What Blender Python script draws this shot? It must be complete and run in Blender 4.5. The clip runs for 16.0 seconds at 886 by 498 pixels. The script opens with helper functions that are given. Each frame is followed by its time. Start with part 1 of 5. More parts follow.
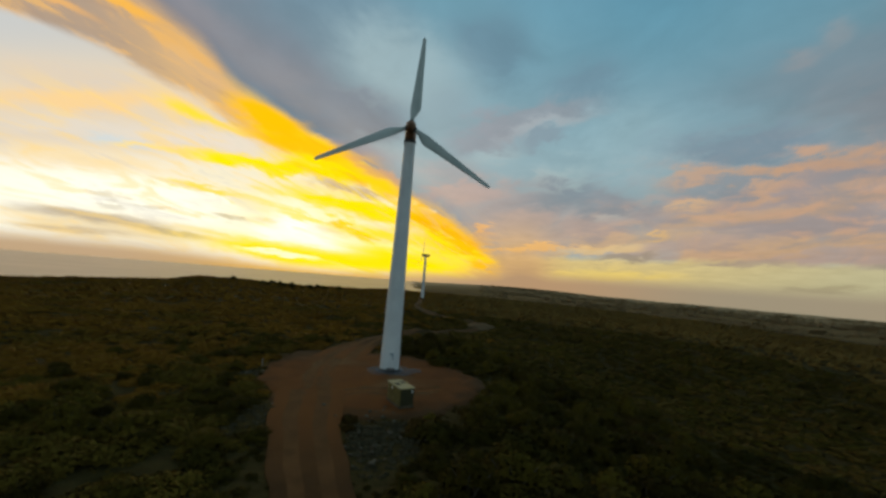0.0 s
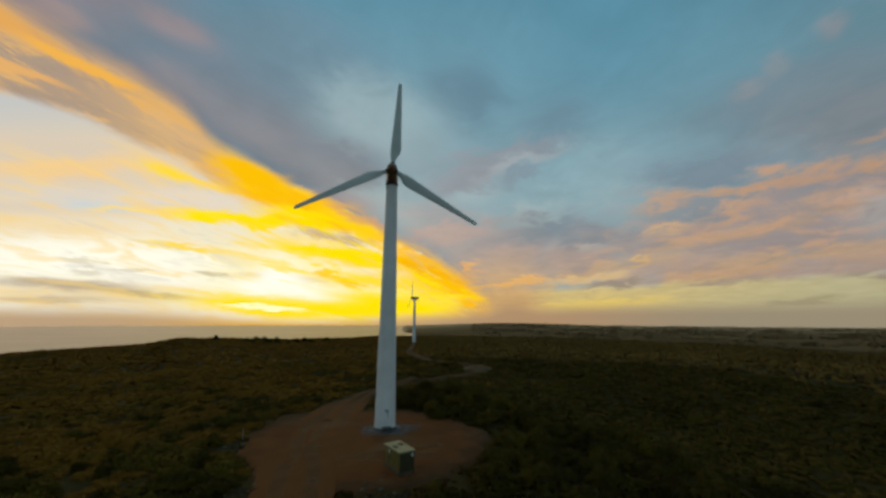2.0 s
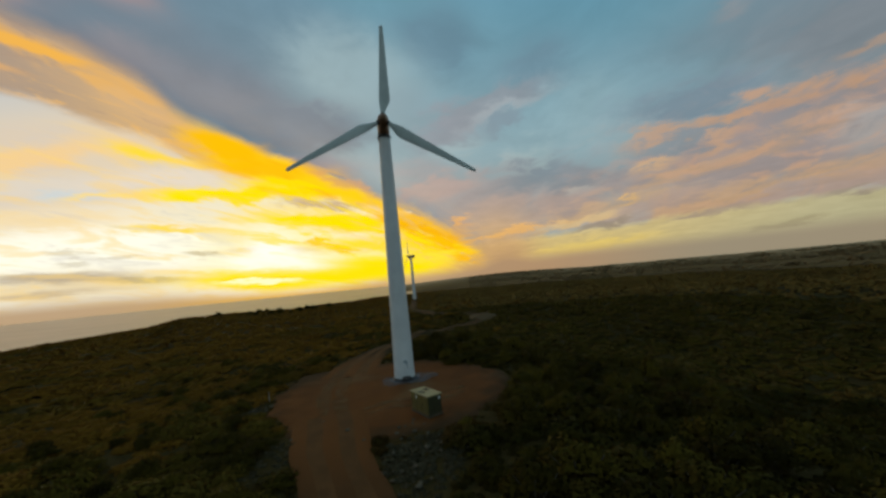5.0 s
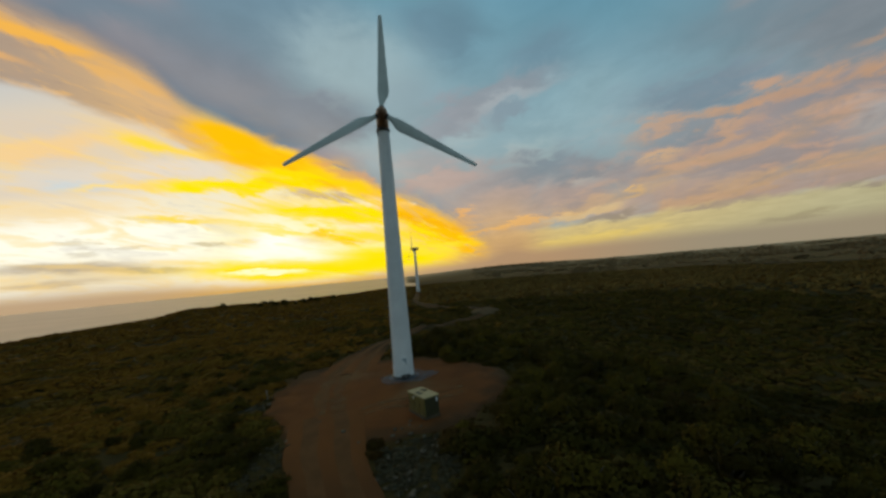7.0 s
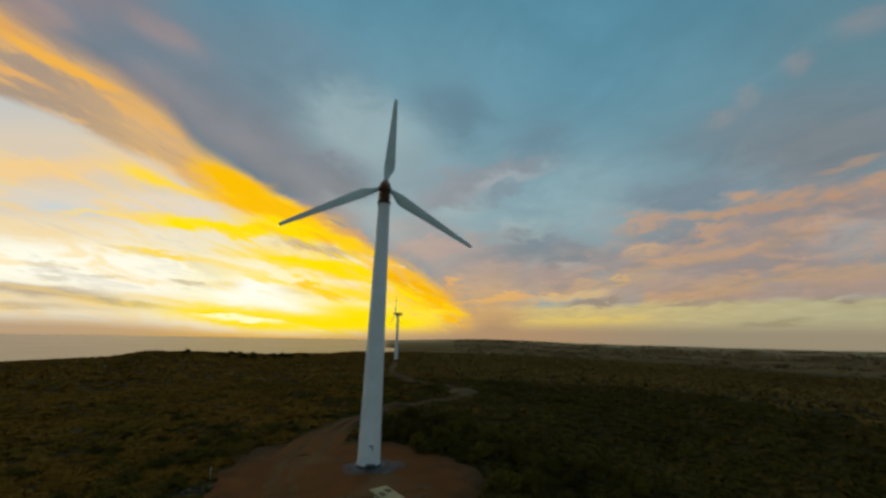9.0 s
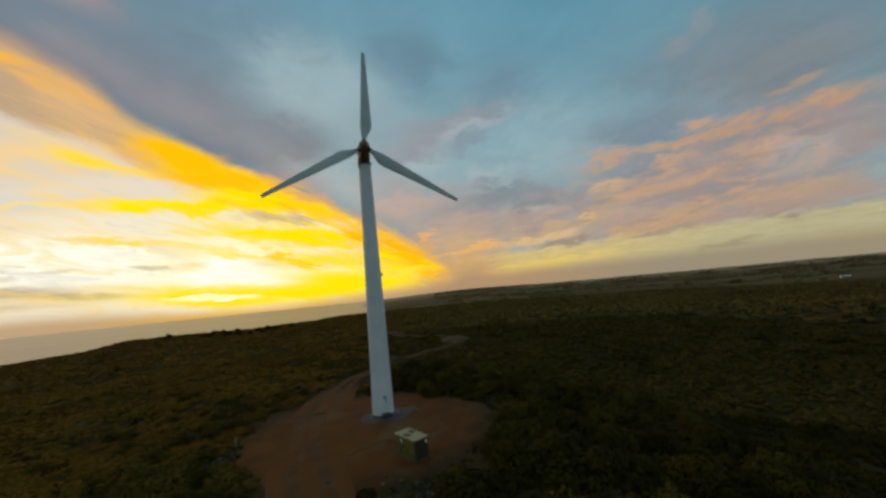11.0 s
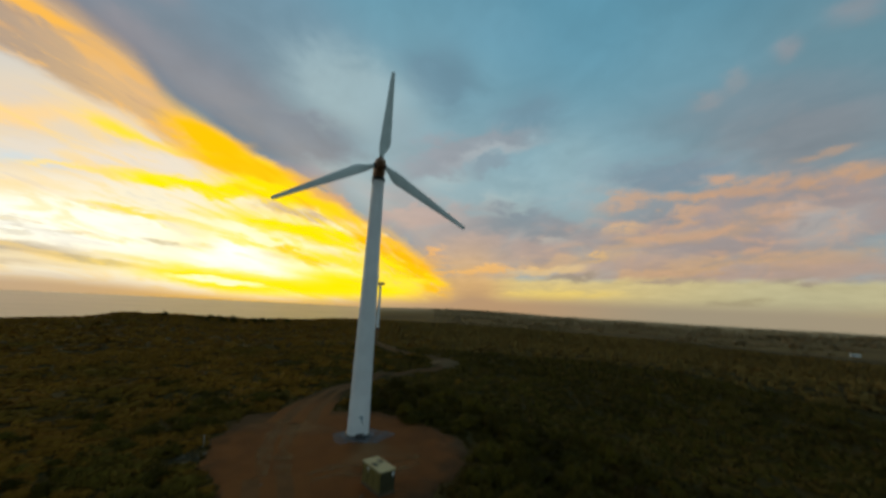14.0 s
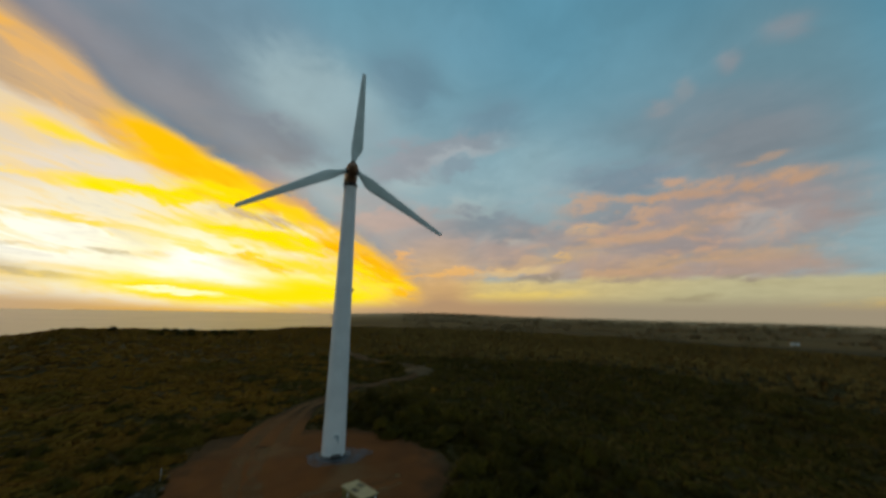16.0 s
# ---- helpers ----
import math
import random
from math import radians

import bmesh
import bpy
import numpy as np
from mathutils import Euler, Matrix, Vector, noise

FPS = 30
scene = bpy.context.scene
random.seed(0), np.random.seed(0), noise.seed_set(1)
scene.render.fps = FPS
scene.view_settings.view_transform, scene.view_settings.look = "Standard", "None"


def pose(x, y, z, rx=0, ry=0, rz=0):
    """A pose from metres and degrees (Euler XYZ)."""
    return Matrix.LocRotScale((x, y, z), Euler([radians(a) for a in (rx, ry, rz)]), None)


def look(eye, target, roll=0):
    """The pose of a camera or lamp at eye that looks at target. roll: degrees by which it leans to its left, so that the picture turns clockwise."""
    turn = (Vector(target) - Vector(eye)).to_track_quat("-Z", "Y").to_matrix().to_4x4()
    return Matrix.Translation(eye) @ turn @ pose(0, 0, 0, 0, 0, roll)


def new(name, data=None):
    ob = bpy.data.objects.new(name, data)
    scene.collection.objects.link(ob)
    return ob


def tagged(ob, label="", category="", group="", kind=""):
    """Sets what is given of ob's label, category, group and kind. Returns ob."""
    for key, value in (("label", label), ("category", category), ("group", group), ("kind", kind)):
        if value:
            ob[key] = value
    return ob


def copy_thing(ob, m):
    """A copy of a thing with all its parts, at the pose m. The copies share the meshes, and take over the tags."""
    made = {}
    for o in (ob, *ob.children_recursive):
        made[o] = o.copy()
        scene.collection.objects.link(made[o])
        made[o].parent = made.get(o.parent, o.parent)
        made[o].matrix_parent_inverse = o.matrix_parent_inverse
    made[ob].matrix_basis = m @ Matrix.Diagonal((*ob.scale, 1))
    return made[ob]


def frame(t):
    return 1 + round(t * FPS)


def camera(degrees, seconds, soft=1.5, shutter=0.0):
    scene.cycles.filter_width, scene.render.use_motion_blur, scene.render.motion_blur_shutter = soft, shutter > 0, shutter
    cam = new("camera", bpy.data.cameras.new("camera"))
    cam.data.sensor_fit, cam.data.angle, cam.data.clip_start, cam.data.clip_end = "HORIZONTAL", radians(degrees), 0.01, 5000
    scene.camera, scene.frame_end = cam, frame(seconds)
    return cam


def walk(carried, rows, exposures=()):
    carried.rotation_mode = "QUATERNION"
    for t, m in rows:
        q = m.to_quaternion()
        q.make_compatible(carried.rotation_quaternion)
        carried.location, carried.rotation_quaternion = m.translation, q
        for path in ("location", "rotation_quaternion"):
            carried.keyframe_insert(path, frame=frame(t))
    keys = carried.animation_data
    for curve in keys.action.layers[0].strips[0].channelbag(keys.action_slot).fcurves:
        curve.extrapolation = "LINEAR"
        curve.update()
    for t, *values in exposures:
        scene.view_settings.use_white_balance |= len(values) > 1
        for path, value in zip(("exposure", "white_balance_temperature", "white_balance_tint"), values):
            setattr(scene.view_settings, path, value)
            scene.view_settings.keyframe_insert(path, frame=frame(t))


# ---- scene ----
cam = camera(99.8, 16.0, soft=2.8, shutter=0.5)
PATH = [
    (0, (6.114, -48.521, 11.865), (6.092, -46.528, 12.031), 4.7),
    (0.5, (6.256, -48.001, 12.094), (6.163, -46.01, 12.253), 0.5),
    (1, (6.246, -47.397, 12.278), (6.157, -45.449, 12.724), 6.1),
    (1.5, (6.101, -46.957, 12.34), (6.064, -45.037, 12.901), 4.4),
    (2, (5.779, -46.634, 12.171), (5.819, -44.671, 12.554), 0.1),
    (2.5, (5.362, -46.369, 11.946), (5.429, -44.401, 12.293), -1.1),
    (3, (4.928, -46.238, 11.713), (5.001, -44.247, 11.888), -2.6),
    (3.5, (4.494, -46.201, 11.582), (4.569, -44.207, 11.703), -4.3),
    (6, (4.249, -45.697, 11.594), (4.321, -43.705, 11.762), -5.8),
    (6.5, (4.506, -45.484, 11.862), (4.551, -43.489, 11.994), -5.4),
    (7, (4.887, -45.201, 12.183), (4.936, -43.204, 12.292), -5.3),
    (7.5, (5.335, -44.86, 12.671), (5.39, -42.869, 12.859), 0.7),
    (8, (5.502, -44.763, 13.038), (5.514, -42.808, 13.459), 6.7),
    (8.5, (5.208, -44.685, 13.374), (5.271, -42.753, 13.887), 6.0),
    (9, (4.676, -44.716, 13.565), (4.8, -42.774, 14.025), 1.2),
    (11.5, (2.445, -45.599, 13.455), (2.724, -43.626, 13.633), -6.0),
    (12, (2.428, -45.903, 13.585), (2.729, -43.931, 13.739), -6.1),
    (12.5, (2.592, -46.011, 13.842), (2.902, -44.041, 14.005), -5.9),
    (13, (2.747, -45.782, 14.169), (3.057, -43.806, 14.171), -4.8),
    (13.5, (3.074, -45.42, 14.461), (3.365, -43.443, 14.531), -0.3),
    (14, (3.342, -45.237, 14.637), (3.567, -43.273, 14.944), 3.0),
    (14.5, (3.37, -44.984, 14.85), (3.598, -43.079, 15.416), 7.1),
    (15, (3.234, -44.572, 15.005), (3.563, -42.622, 15.303), 3.5),
    (15.5, (2.879, -44.249, 15.14), (3.258, -42.287, 15.226), -1.9),
    (16, (2.537, -43.974, 15.237), (2.927, -42.04, 15.569), 1.2),
]
EXPOSURES = [(0, 0.17), (1.5, 0.08), (3, 0.03), (6, 0.1), (7.5, 0.08), (9, 0.03), (11.5, 0.12), (13.5, 0.18), (14.2, 0.21), (15, 0.13), (16, 0.12)]
walk(cam, [(t, look(eye, target, roll)) for t, eye, target, roll in PATH], EXPOSURES)

# ---- light ----
SUN_AZ, SUN_EL = radians(-23.0), radians(4.0)
world = bpy.data.worlds.new("sunset_sky")
scene.world = world
world.use_nodes = True
WT = world.node_tree
WT.nodes.clear()


def sock(tree, node, index, value):
    if hasattr(value, "links"):
        tree.links.new(value, node.inputs[index])
    elif value is not None:
        node.inputs[index].default_value = value


def op(kind, a, b=None, c=None, clamp=False, tree=WT):
    n = tree.nodes.new("ShaderNodeMath")
    n.operation, n.use_clamp = kind, clamp
    for i, v in enumerate((a, b, c)):
        sock(tree, n, i, v)
    return n.outputs[0]


def ramp(x, lo, hi, tree=WT):
    """0 below lo, 1 above hi, smooth between."""
    n = tree.nodes.new("ShaderNodeMapRange")
    n.interpolation_type = "SMOOTHSTEP"
    sock(tree, n, 0, x)
    n.inputs[1].default_value, n.inputs[2].default_value = lo, hi
    return n.outputs[0]


def blend(fac, a, b, tree=WT, mode="MIX"):
    n = tree.nodes.new("ShaderNodeMix")
    n.data_type, n.blend_type = "RGBA", mode
    sock(tree, n, 0, fac)
    for i, v in ((6, a), (7, b)):
        sock(tree, n, i, (*v, 1.0) if isinstance(v, tuple) else v)
    return n.outputs[2]


def vec(x, y, z=0.0, tree=WT):
    n = tree.nodes.new("ShaderNodeCombineXYZ")
    for i, v in enumerate((x, y, z)):
        sock(tree, n, i, v)
    return n.outputs[0]


def fractal(v, scale=1.0, detail=4.0, rough=0.55, warp=0.0, tree=WT):
    n = tree.nodes.new("ShaderNodeTexNoise")
    sock(tree, n, "Vector", v)
    n.inputs["Scale"].default_value, n.inputs["Detail"].default_value = scale, detail
    n.inputs["Roughness"].default_value, n.inputs["Distortion"].default_value = rough, warp
    return n.outputs[0]


def times(*fs):
    out = fs[0]
    for f in fs[1:]:
        out = op("MULTIPLY", out, f)
    return out


# the sky: cloud by cloud on a plane fitted to the camera's view at 9 s, x to the right and y down
coord = WT.nodes.new("ShaderNodeTexCoord").outputs["Generated"]
split = WT.nodes.new("ShaderNodeSeparateXYZ")
WT.links.new(coord, split.inputs[0])
DX, DY, DZ = split.outputs
AZ = op("MULTIPLY", op("ARCTAN2", DX, DY), 57.2958)
EL = op("MULTIPLY", op("ARCSINE", DZ), 57.2958)
SKY = look((0, 0, 0), (0.124, 1.942, 0.460), 1.2).to_3x3()


def along(axis):
    n = WT.nodes.new("ShaderNodeVectorMath")
    n.operation = "DOT_PRODUCT"
    WT.links.new(coord, n.inputs[0])
    n.inputs[1].default_value = axis
    return n.outputs["Value"]


AHEAD = along(-SKY.col[2])
depth_ = op("MAXIMUM", AHEAD, 0.12)
SX = op("ADD", op("MULTIPLY", op("DIVIDE", along(SKY.col[0]), depth_), 6.602), 7.84)
SY = op("SUBTRACT", 4.41, op("MULTIPLY", op("DIVIDE", along(SKY.col[1]), depth_), 6.602))

# how cloud breaks up: puffs high overhead that flatten into streaks towards the horizon
zc = op("ADD", op("MAXIMUM", DZ, 0.0), 0.10)
PX, PY = op("DIVIDE", DX, zc), op("DIVIDE", DY, zc)
PUFF = fractal(vec(op("MULTIPLY", PX, 1.5), op("MULTIPLY", PY, 1.3), 3.0), 1.0, 6, 0.58, 0.5)
FLECK = fractal(vec(op("MULTIPLY", PX, 4.2), op("MULTIPLY", PY, 3.4), 8.0), 1.0, 5, 0.60, 0.4)
RUN = op("ARCTAN2", op("SUBTRACT", 6.3, SY), op("SUBTRACT", 9.4, SX))
OUT = op("LOGARITHM", op("ADD", 0.3, op("SQRT", op("ADD", op("POWER", op("SUBTRACT", 6.3, SY), 2.0), op("POWER", op("SUBTRACT", 9.4, SX), 2.0)))), 2.718)
STREAK = fractal(vec(op("MULTIPLY", RUN, 15.0), op("MULTIPLY", OUT, 2.6), 1.0), 1.0, 6, 0.60, 0.5)
FEATHER = fractal(vec(op("MULTIPLY", op("ADD", SX, op("MULTIPLY", SY, 6.0)), 0.42), op("MULTIPLY", op("SUBTRACT", SX, op("MULTIPLY", SY, 0.15)), 0.9), 5.0), 1.0, 6, 0.62, 0.9)
BANK = fractal(vec(op("MULTIPLY", SX, 0.9), op("MULTIPLY", op("ADD", SY, op("MULTIPLY", SX, 0.18)), 2.2), 2.0), 1.0, 6, 0.56, 0.5)


def shifted(by, ax, ay):
    d = times(op("SUBTRACT", by, 0.5), op("MULTIPLY_ADD", ramp(SY, 6.6, 3.0), 0.88, 0.12))
    return op("MULTIPLY_ADD", d, ax, SX), op("MULTIPLY_ADD", d, ay, SY)


RAGGED = shifted(op("ADD", op("MULTIPLY", PUFF, 0.62), op("MULTIPLY", FLECK, 0.38)), 1.5, 1.9)
COMBED = shifted(op("ADD", op("MULTIPLY", STREAK, 0.6), op("MULTIPLY", FLECK, 0.4)), 0.5, -1.0)
GRAINS = {"plain": (PUFF, (SX, SY)), "puff": (PUFF, RAGGED), "fleck": (FLECK, RAGGED), "streak": (STREAK, COMBED), "feather": (FEATHER, RAGGED), "bank": (BANK, RAGGED)}


def tone(r, g, b):
    """A colour as the eye names it, 0 to 255, in linear light."""
    return tuple((((c / 255) + 0.055) / 1.055) ** 2.4 if c > 10 else c / 3294 for c in (r, g, b))


def patch_of_sky(x0, y0, x1, y1, wide, where=(SX, SY)):
    """A soft long patch between two places, wide to each side."""
    a, xm, ym = math.atan2(y1 - y0, x1 - x0), (x0 + x1) / 200, (y0 + y1) / 200
    c, s_, far_, near_ = math.cos(a), math.sin(a), 100 / max(math.hypot(x1 - x0, y1 - y0) / 2 * 1.2, wide), 100 / wide
    u = op("MULTIPLY_ADD", where[1], s_ * far_, op("MULTIPLY_ADD", where[0], c * far_, -(xm * c + ym * s_) * far_))
    v = op("MULTIPLY_ADD", where[1], c * near_, op("MULTIPLY_ADD", where[0], -s_ * near_, (xm * s_ - ym * c) * near_))
    return op("POWER", 0.36788, op("MULTIPLY_ADD", v, v, op("MULTIPLY", u, u)))


def cloud_group():
    """One cloud as a node: a soft long patch, broken up by a grain, laid over the sky that is already there."""
    g = bpy.data.node_groups.new("cloud", "ShaderNodeTree")
    for name in ("Under", "Colour"):
        g.interface.new_socket(name, in_out="INPUT", socket_type="NodeSocketColor")
    for name in ("X", "Y", "Grain", "ux", "uy", "uk", "vx", "vy", "vk", "Break", "Low", "High", "Amount"):
        g.interface.new_socket(name, in_out="INPUT", socket_type="NodeSocketFloat")
    g.interface.new_socket("Sky", in_out="OUTPUT", socket_type="NodeSocketColor")
    i, o = g.nodes.new("NodeGroupInput").outputs, g.nodes.new("NodeGroupOutput")
    u = op("MULTIPLY_ADD", i["Y"], i["uy"], op("MULTIPLY_ADD", i["X"], i["ux"], i["uk"], tree=g), tree=g)
    v = op("MULTIPLY_ADD", i["Y"], i["vy"], op("MULTIPLY_ADD", i["X"], i["vx"], i["vk"], tree=g), tree=g)
    soft = op("POWER", 0.36788, op("MULTIPLY_ADD", v, v, op("MULTIPLY", u, u, tree=g), tree=g), tree=g)
    soft = op("MULTIPLY", soft, op("MULTIPLY_ADD", op("SUBTRACT", i["Grain"], 0.5, tree=g), i["Break"], 1.0, tree=g), tree=g)
    m = g.nodes.new("ShaderNodeMapRange")
    m.interpolation_type = "SMOOTHSTEP"
    g.links.new(soft, m.inputs[0]), g.links.new(i["Low"], m.inputs[1]), g.links.new(i["High"], m.inputs[2])
    g.links.new(blend(op("MULTIPLY", m.outputs[0], i["Amount"], tree=g), i["Under"], i["Colour"], g), o.inputs[0])
    return g


CLOUD = cloud_group()


def cloud(under, x0, y0, x1, y1, wide, colour, amount=0.8, grain="puff", broken_up=0.8, crisp=0.5, lo=None, hi=None):
    """Lays one cloud between two places, wide to each side, over the sky that is already there."""
    tex, where = GRAINS[grain]
    wide, half = wide * 1.18, 0.46 * (1 - 0.75 * crisp) + 0.02
    n = WT.nodes.new("ShaderNodeGroup")
    n.node_tree = CLOUD
    a, xm, ym = math.atan2(y1 - y0, x1 - x0), (x0 + x1) / 200, (y0 + y1) / 200
    c, k, far_, near_ = math.cos(a), math.sin(a), 100 / max(math.hypot(x1 - x0, y1 - y0) / 2 * 1.2, wide), 100 / wide
    values = {"Under": under, "Colour": (*tone(*colour), 1.0), "X": where[0], "Y": where[1], "Grain": tex, "Break": broken_up * 3.2, "Amount": amount,
              "ux": c * far_, "uy": k * far_, "uk": -(xm * c + ym * k) * far_, "vx": -k * near_, "vy": c * near_, "vk": (xm * k - ym * c) * near_,
              "Low": 0.46 - half if lo is None else lo, "High": 0.46 + half if hi is None else hi}
    for key, value in values.items():
        sock(WT, n, key, value)
    return n.outputs[0]


def glow(under, x0, y0, x1, y1, wide, colour, amount=0.8):
    return cloud(under, x0, y0, x1, y1, wide, colour, amount, "plain", 0.0, 0.0, 0.0, 1.0)


clear = WT.nodes.new("ShaderNodeTexSky")
clear.sky_type, clear.sun_disc = "NISHITA", False
clear.sun_elevation, clear.sun_rotation = SUN_EL, SUN_AZ
clear.altitude, clear.air_density, clear.dust_density = 60, 1.0, 2.5

# away from the sun: blue overhead, paler lower down
s = blend(ramp(SY, -0.6, 2.2), tone(80, 135, 156), tone(103, 147, 163))
s = blend(ramp(SY, 1.8, 4.4), s, tone(134, 162, 170))
s = glow(s, 1350, 330, 1750, 260, 170, (114, 130, 138), 0.75)
s = glow(s, 1400, 80, 1700, 160, 190, (96, 130, 142), 0.8)
s = glow(s, 900, 60, 1150, 110, 110, (82, 139, 161), 0.6)
s = cloud(s, 900, 260, 1010, 225, 36, (100, 130, 146), 0.75, "puff", 0.6, 0.1)
s = cloud(s, 770, 215, 840, 190, 50, (92, 125, 142), 0.75, "puff", 0.6, 0.1)
s = cloud(s, 830, 90, 960, 150, 50, (98, 148, 168), 0.6, "puff", 0.6, 0.0)
# the slate bank along the bright edge
s = cloud(s, -120, -120, 260, 60, 130, (136, 126, 132), 0.95, "puff", 0.35, 0.15)
s = cloud(s, 120, 60, 560, 270, 120, (100, 119, 134), 0.95, "puff", 0.45, 0.2)
s = cloud(s, 380, 60, 640, 190, 70, (98, 130, 147), 0.75, "puff", 0.5, 0.1)
s = cloud(s, 330, 190, 520, 260, 42, (100, 116, 132), 0.7, "puff", 0.5, 0.1)
s = cloud(s, 550, 200, 760, 285, 54, (142, 168, 175), 0.9, "puff", 0.5, 0.15)
s = cloud(s, 690, 290, 780, 310, 34, (126, 150, 160), 0.6, "puff", 0.5, 0.1)
s = cloud(s, 520, 272, 640, 284, 10, (142, 160, 166), 0.55, "fleck", 0.9, 0.0)
s = cloud(s, 500, 345, 640, 395, 20, (144, 134, 140), 0.7, "puff", 0.4, 0.1)
s = cloud(s, 250, 150, 540, 310, 36, (114, 122, 134), 0.9, "puff", 0.3, 0.0)
s = cloud(s, 400, 320, 700, 462, 22, (162, 142, 138), 0.5, "fleck", 0.5, 0.0)
s = cloud(s, 100, 120, 330, 170, 34, (134, 126, 130), 0.5, "puff", 0.5, 0.1)
s = cloud(s, 215, 15, 350, 95, 22, (156, 134, 134), 0.6, "puff", 1.3, 0.1)
s = cloud(s, 20, 5, 130, 60, 24, (160, 136, 128), 0.6, "puff", 0.8, 0.2)
s = cloud(s, 440, 285, 655, 326, 42, (98, 115, 131), 0.95, "puff", 0.5, 0.4)
# between the bank and the rosy deck
s = cloud(s, 730, 350, 850, 330, 26, (134, 138, 148), 0.85, "puff", 0.7, 0.2)
s = cloud(s, 760, 330, 960, 290, 22, (136, 142, 150), 0.8, "puff", 0.7, 0.2)
s = cloud(s, 830, 335, 975, 306, 10, (160, 168, 172), 0.6, "bank", 0.9, 0.0)
s = cloud(s, 860, 352, 930, 338, 12, (120, 136, 148), 0.7, "fleck", 0.8, 0.3)
s = cloud(s, 770, 375, 850, 360, 18, (152, 172, 176), 0.7, "puff", 0.8, 0.2)
s = cloud(s, 860, 425, 960, 395, 20, (152, 174, 176), 0.75, "puff", 0.8, 0.2)
s = cloud(s, 700, 400, 800, 440, 34, (146, 146, 150), 0.8, "puff", 0.5, 0.1)
s = cloud(s, 1000, 330, 1120, 400, 60, (136, 166, 174), 0.6, "puff", 0.5, 0.0)
s = cloud(s, 740, 470, 1000, 460, 46, (146, 138, 140), 0.95, "bank", 0.5, 0.2)
s = cloud(s, 870, 440, 1080, 446, 26, (119, 130, 139), 0.9, "bank", 0.8, 0.35)
s = cloud(s, 900, 425, 980, 415, 16, (116, 131, 142), 0.85, "fleck", 0.8, 0.4)
s = cloud(s, 790, 505, 1050, 500, 30, (160, 141, 134), 0.9, "bank", 0.6, 0.2)
s = cloud(s, 985, 474, 1050, 460, 10, (168, 172, 167), 0.85, "fleck", 0.9, 0.4)
# the rosy deck
s = cloud(s, 1180, 250, 1640, 190, 60, (112, 130, 140), 0.8, "puff", 0.5, 0.1)
s = cloud(s, 1300, 290, 1660, 230, 46, (122, 128, 134), 0.8, "puff", 0.5, 0.1)
s = cloud(s, 1060, 480, 1700, 370, 80, (152, 136, 133), 0.95, "bank", 0.5, 0.3)
s = cloud(s, 1040, 520, 1700, 500, 34, (166, 142, 130), 0.92, "bank", 0.5, 0.35)
s = cloud(s, 1110, 355, 1330, 330, 26, (114, 133, 146), 0.9, "bank", 0.7, 0.25)
s = cloud(s, 1120, 415, 1300, 385, 17, (122, 134, 142), 0.8, "feather", 0.7, 0.3)
s = cloud(s, 1340, 405, 1520, 370, 24, (130, 130, 134), 0.75, "bank", 0.8, 0.3)
s = cloud(s, 1450, 440, 1600, 405, 24, (162, 158, 155), 0.7, "feather", 0.8, 0.3)
s = cloud(s, 1200, 480, 1420, 440, 18, (144, 134, 134), 0.7, "bank", 0.8, 0.3)
s = cloud(s, 1120, 402, 1300, 375, 10, (193, 153, 118), 0.64, "feather", 1.05, 0.15)
s = cloud(s, 1230, 384, 1440, 342, 12, (193, 148, 110), 0.64, "feather", 1.05, 0.15)
s = cloud(s, 1430, 352, 1640, 322, 15, (197, 149, 104), 0.64, "feather", 1.05, 0.12)
s = cloud(s, 1450, 298, 1550, 270, 11, (177, 145, 118), 0.60, "feather", 1.05, 0.10)
s = cloud(s, 1105, 450, 1175, 433, 10, (207, 165, 118), 0.67, "fleck", 1.15, 0.20)
s = cloud(s, 1215, 428, 1300, 404, 11, (195, 153, 116), 0.64, "fleck", 1.15, 0.17)
s = cloud(s, 1180, 455, 1330, 440, 9, (193, 153, 114), 0.60, "feather", 1.25, 0.17)
s = cloud(s, 1330, 440, 1480, 400, 14, (175, 145, 118), 0.52, "feather", 1.25, 0.12)
s = cloud(s, 1070, 485, 1210, 462, 14, (187, 151, 114), 0.64, "feather", 1.15, 0.17)
s = cloud(s, 1082, 505, 1116, 497, 7, (225, 175, 90), 0.67, "fleck", 0.95, 0.20)
s = cloud(s, 980, 512, 1190, 492, 9, (189, 157, 118), 0.60, "feather", 1.25, 0.17)
s = cloud(s, 1240, 505, 1500, 470, 13, (183, 150, 116), 0.60, "feather", 1.25, 0.15)
s = cloud(s, 1120, 533, 1420, 492, 11, (191, 153, 112), 0.60, "feather", 1.25, 0.15)
s = cloud(s, 1450, 490, 1640, 460, 14, (181, 149, 118), 0.52, "feather", 1.25, 0.15)
s = cloud(s, 1240, 210, 1300, 200, 17, (138, 142, 146), 0.7, "puff", 0.7, 0.1)
s = cloud(s, 1300, 180, 1340, 160, 20, (134, 142, 147), 0.65, "puff", 0.7, 0.1)
s = cloud(s, 1385, 115, 1430, 92, 20, (144, 142, 146), 0.6, "puff", 1.0, 0.0)
s = cloud(s, 1480, 50, 1580, 10, 26, (134, 138, 144), 0.7, "puff", 0.7, 0.1)
rosy = times(patch_of_sky(1080, 490, 1640, 400, 85), ramp(FEATHER, 0.46, 0.62), ramp(FLECK, 0.36, 0.56))
s = blend(times(rosy, 0.55), s, tone(196, 150, 118))
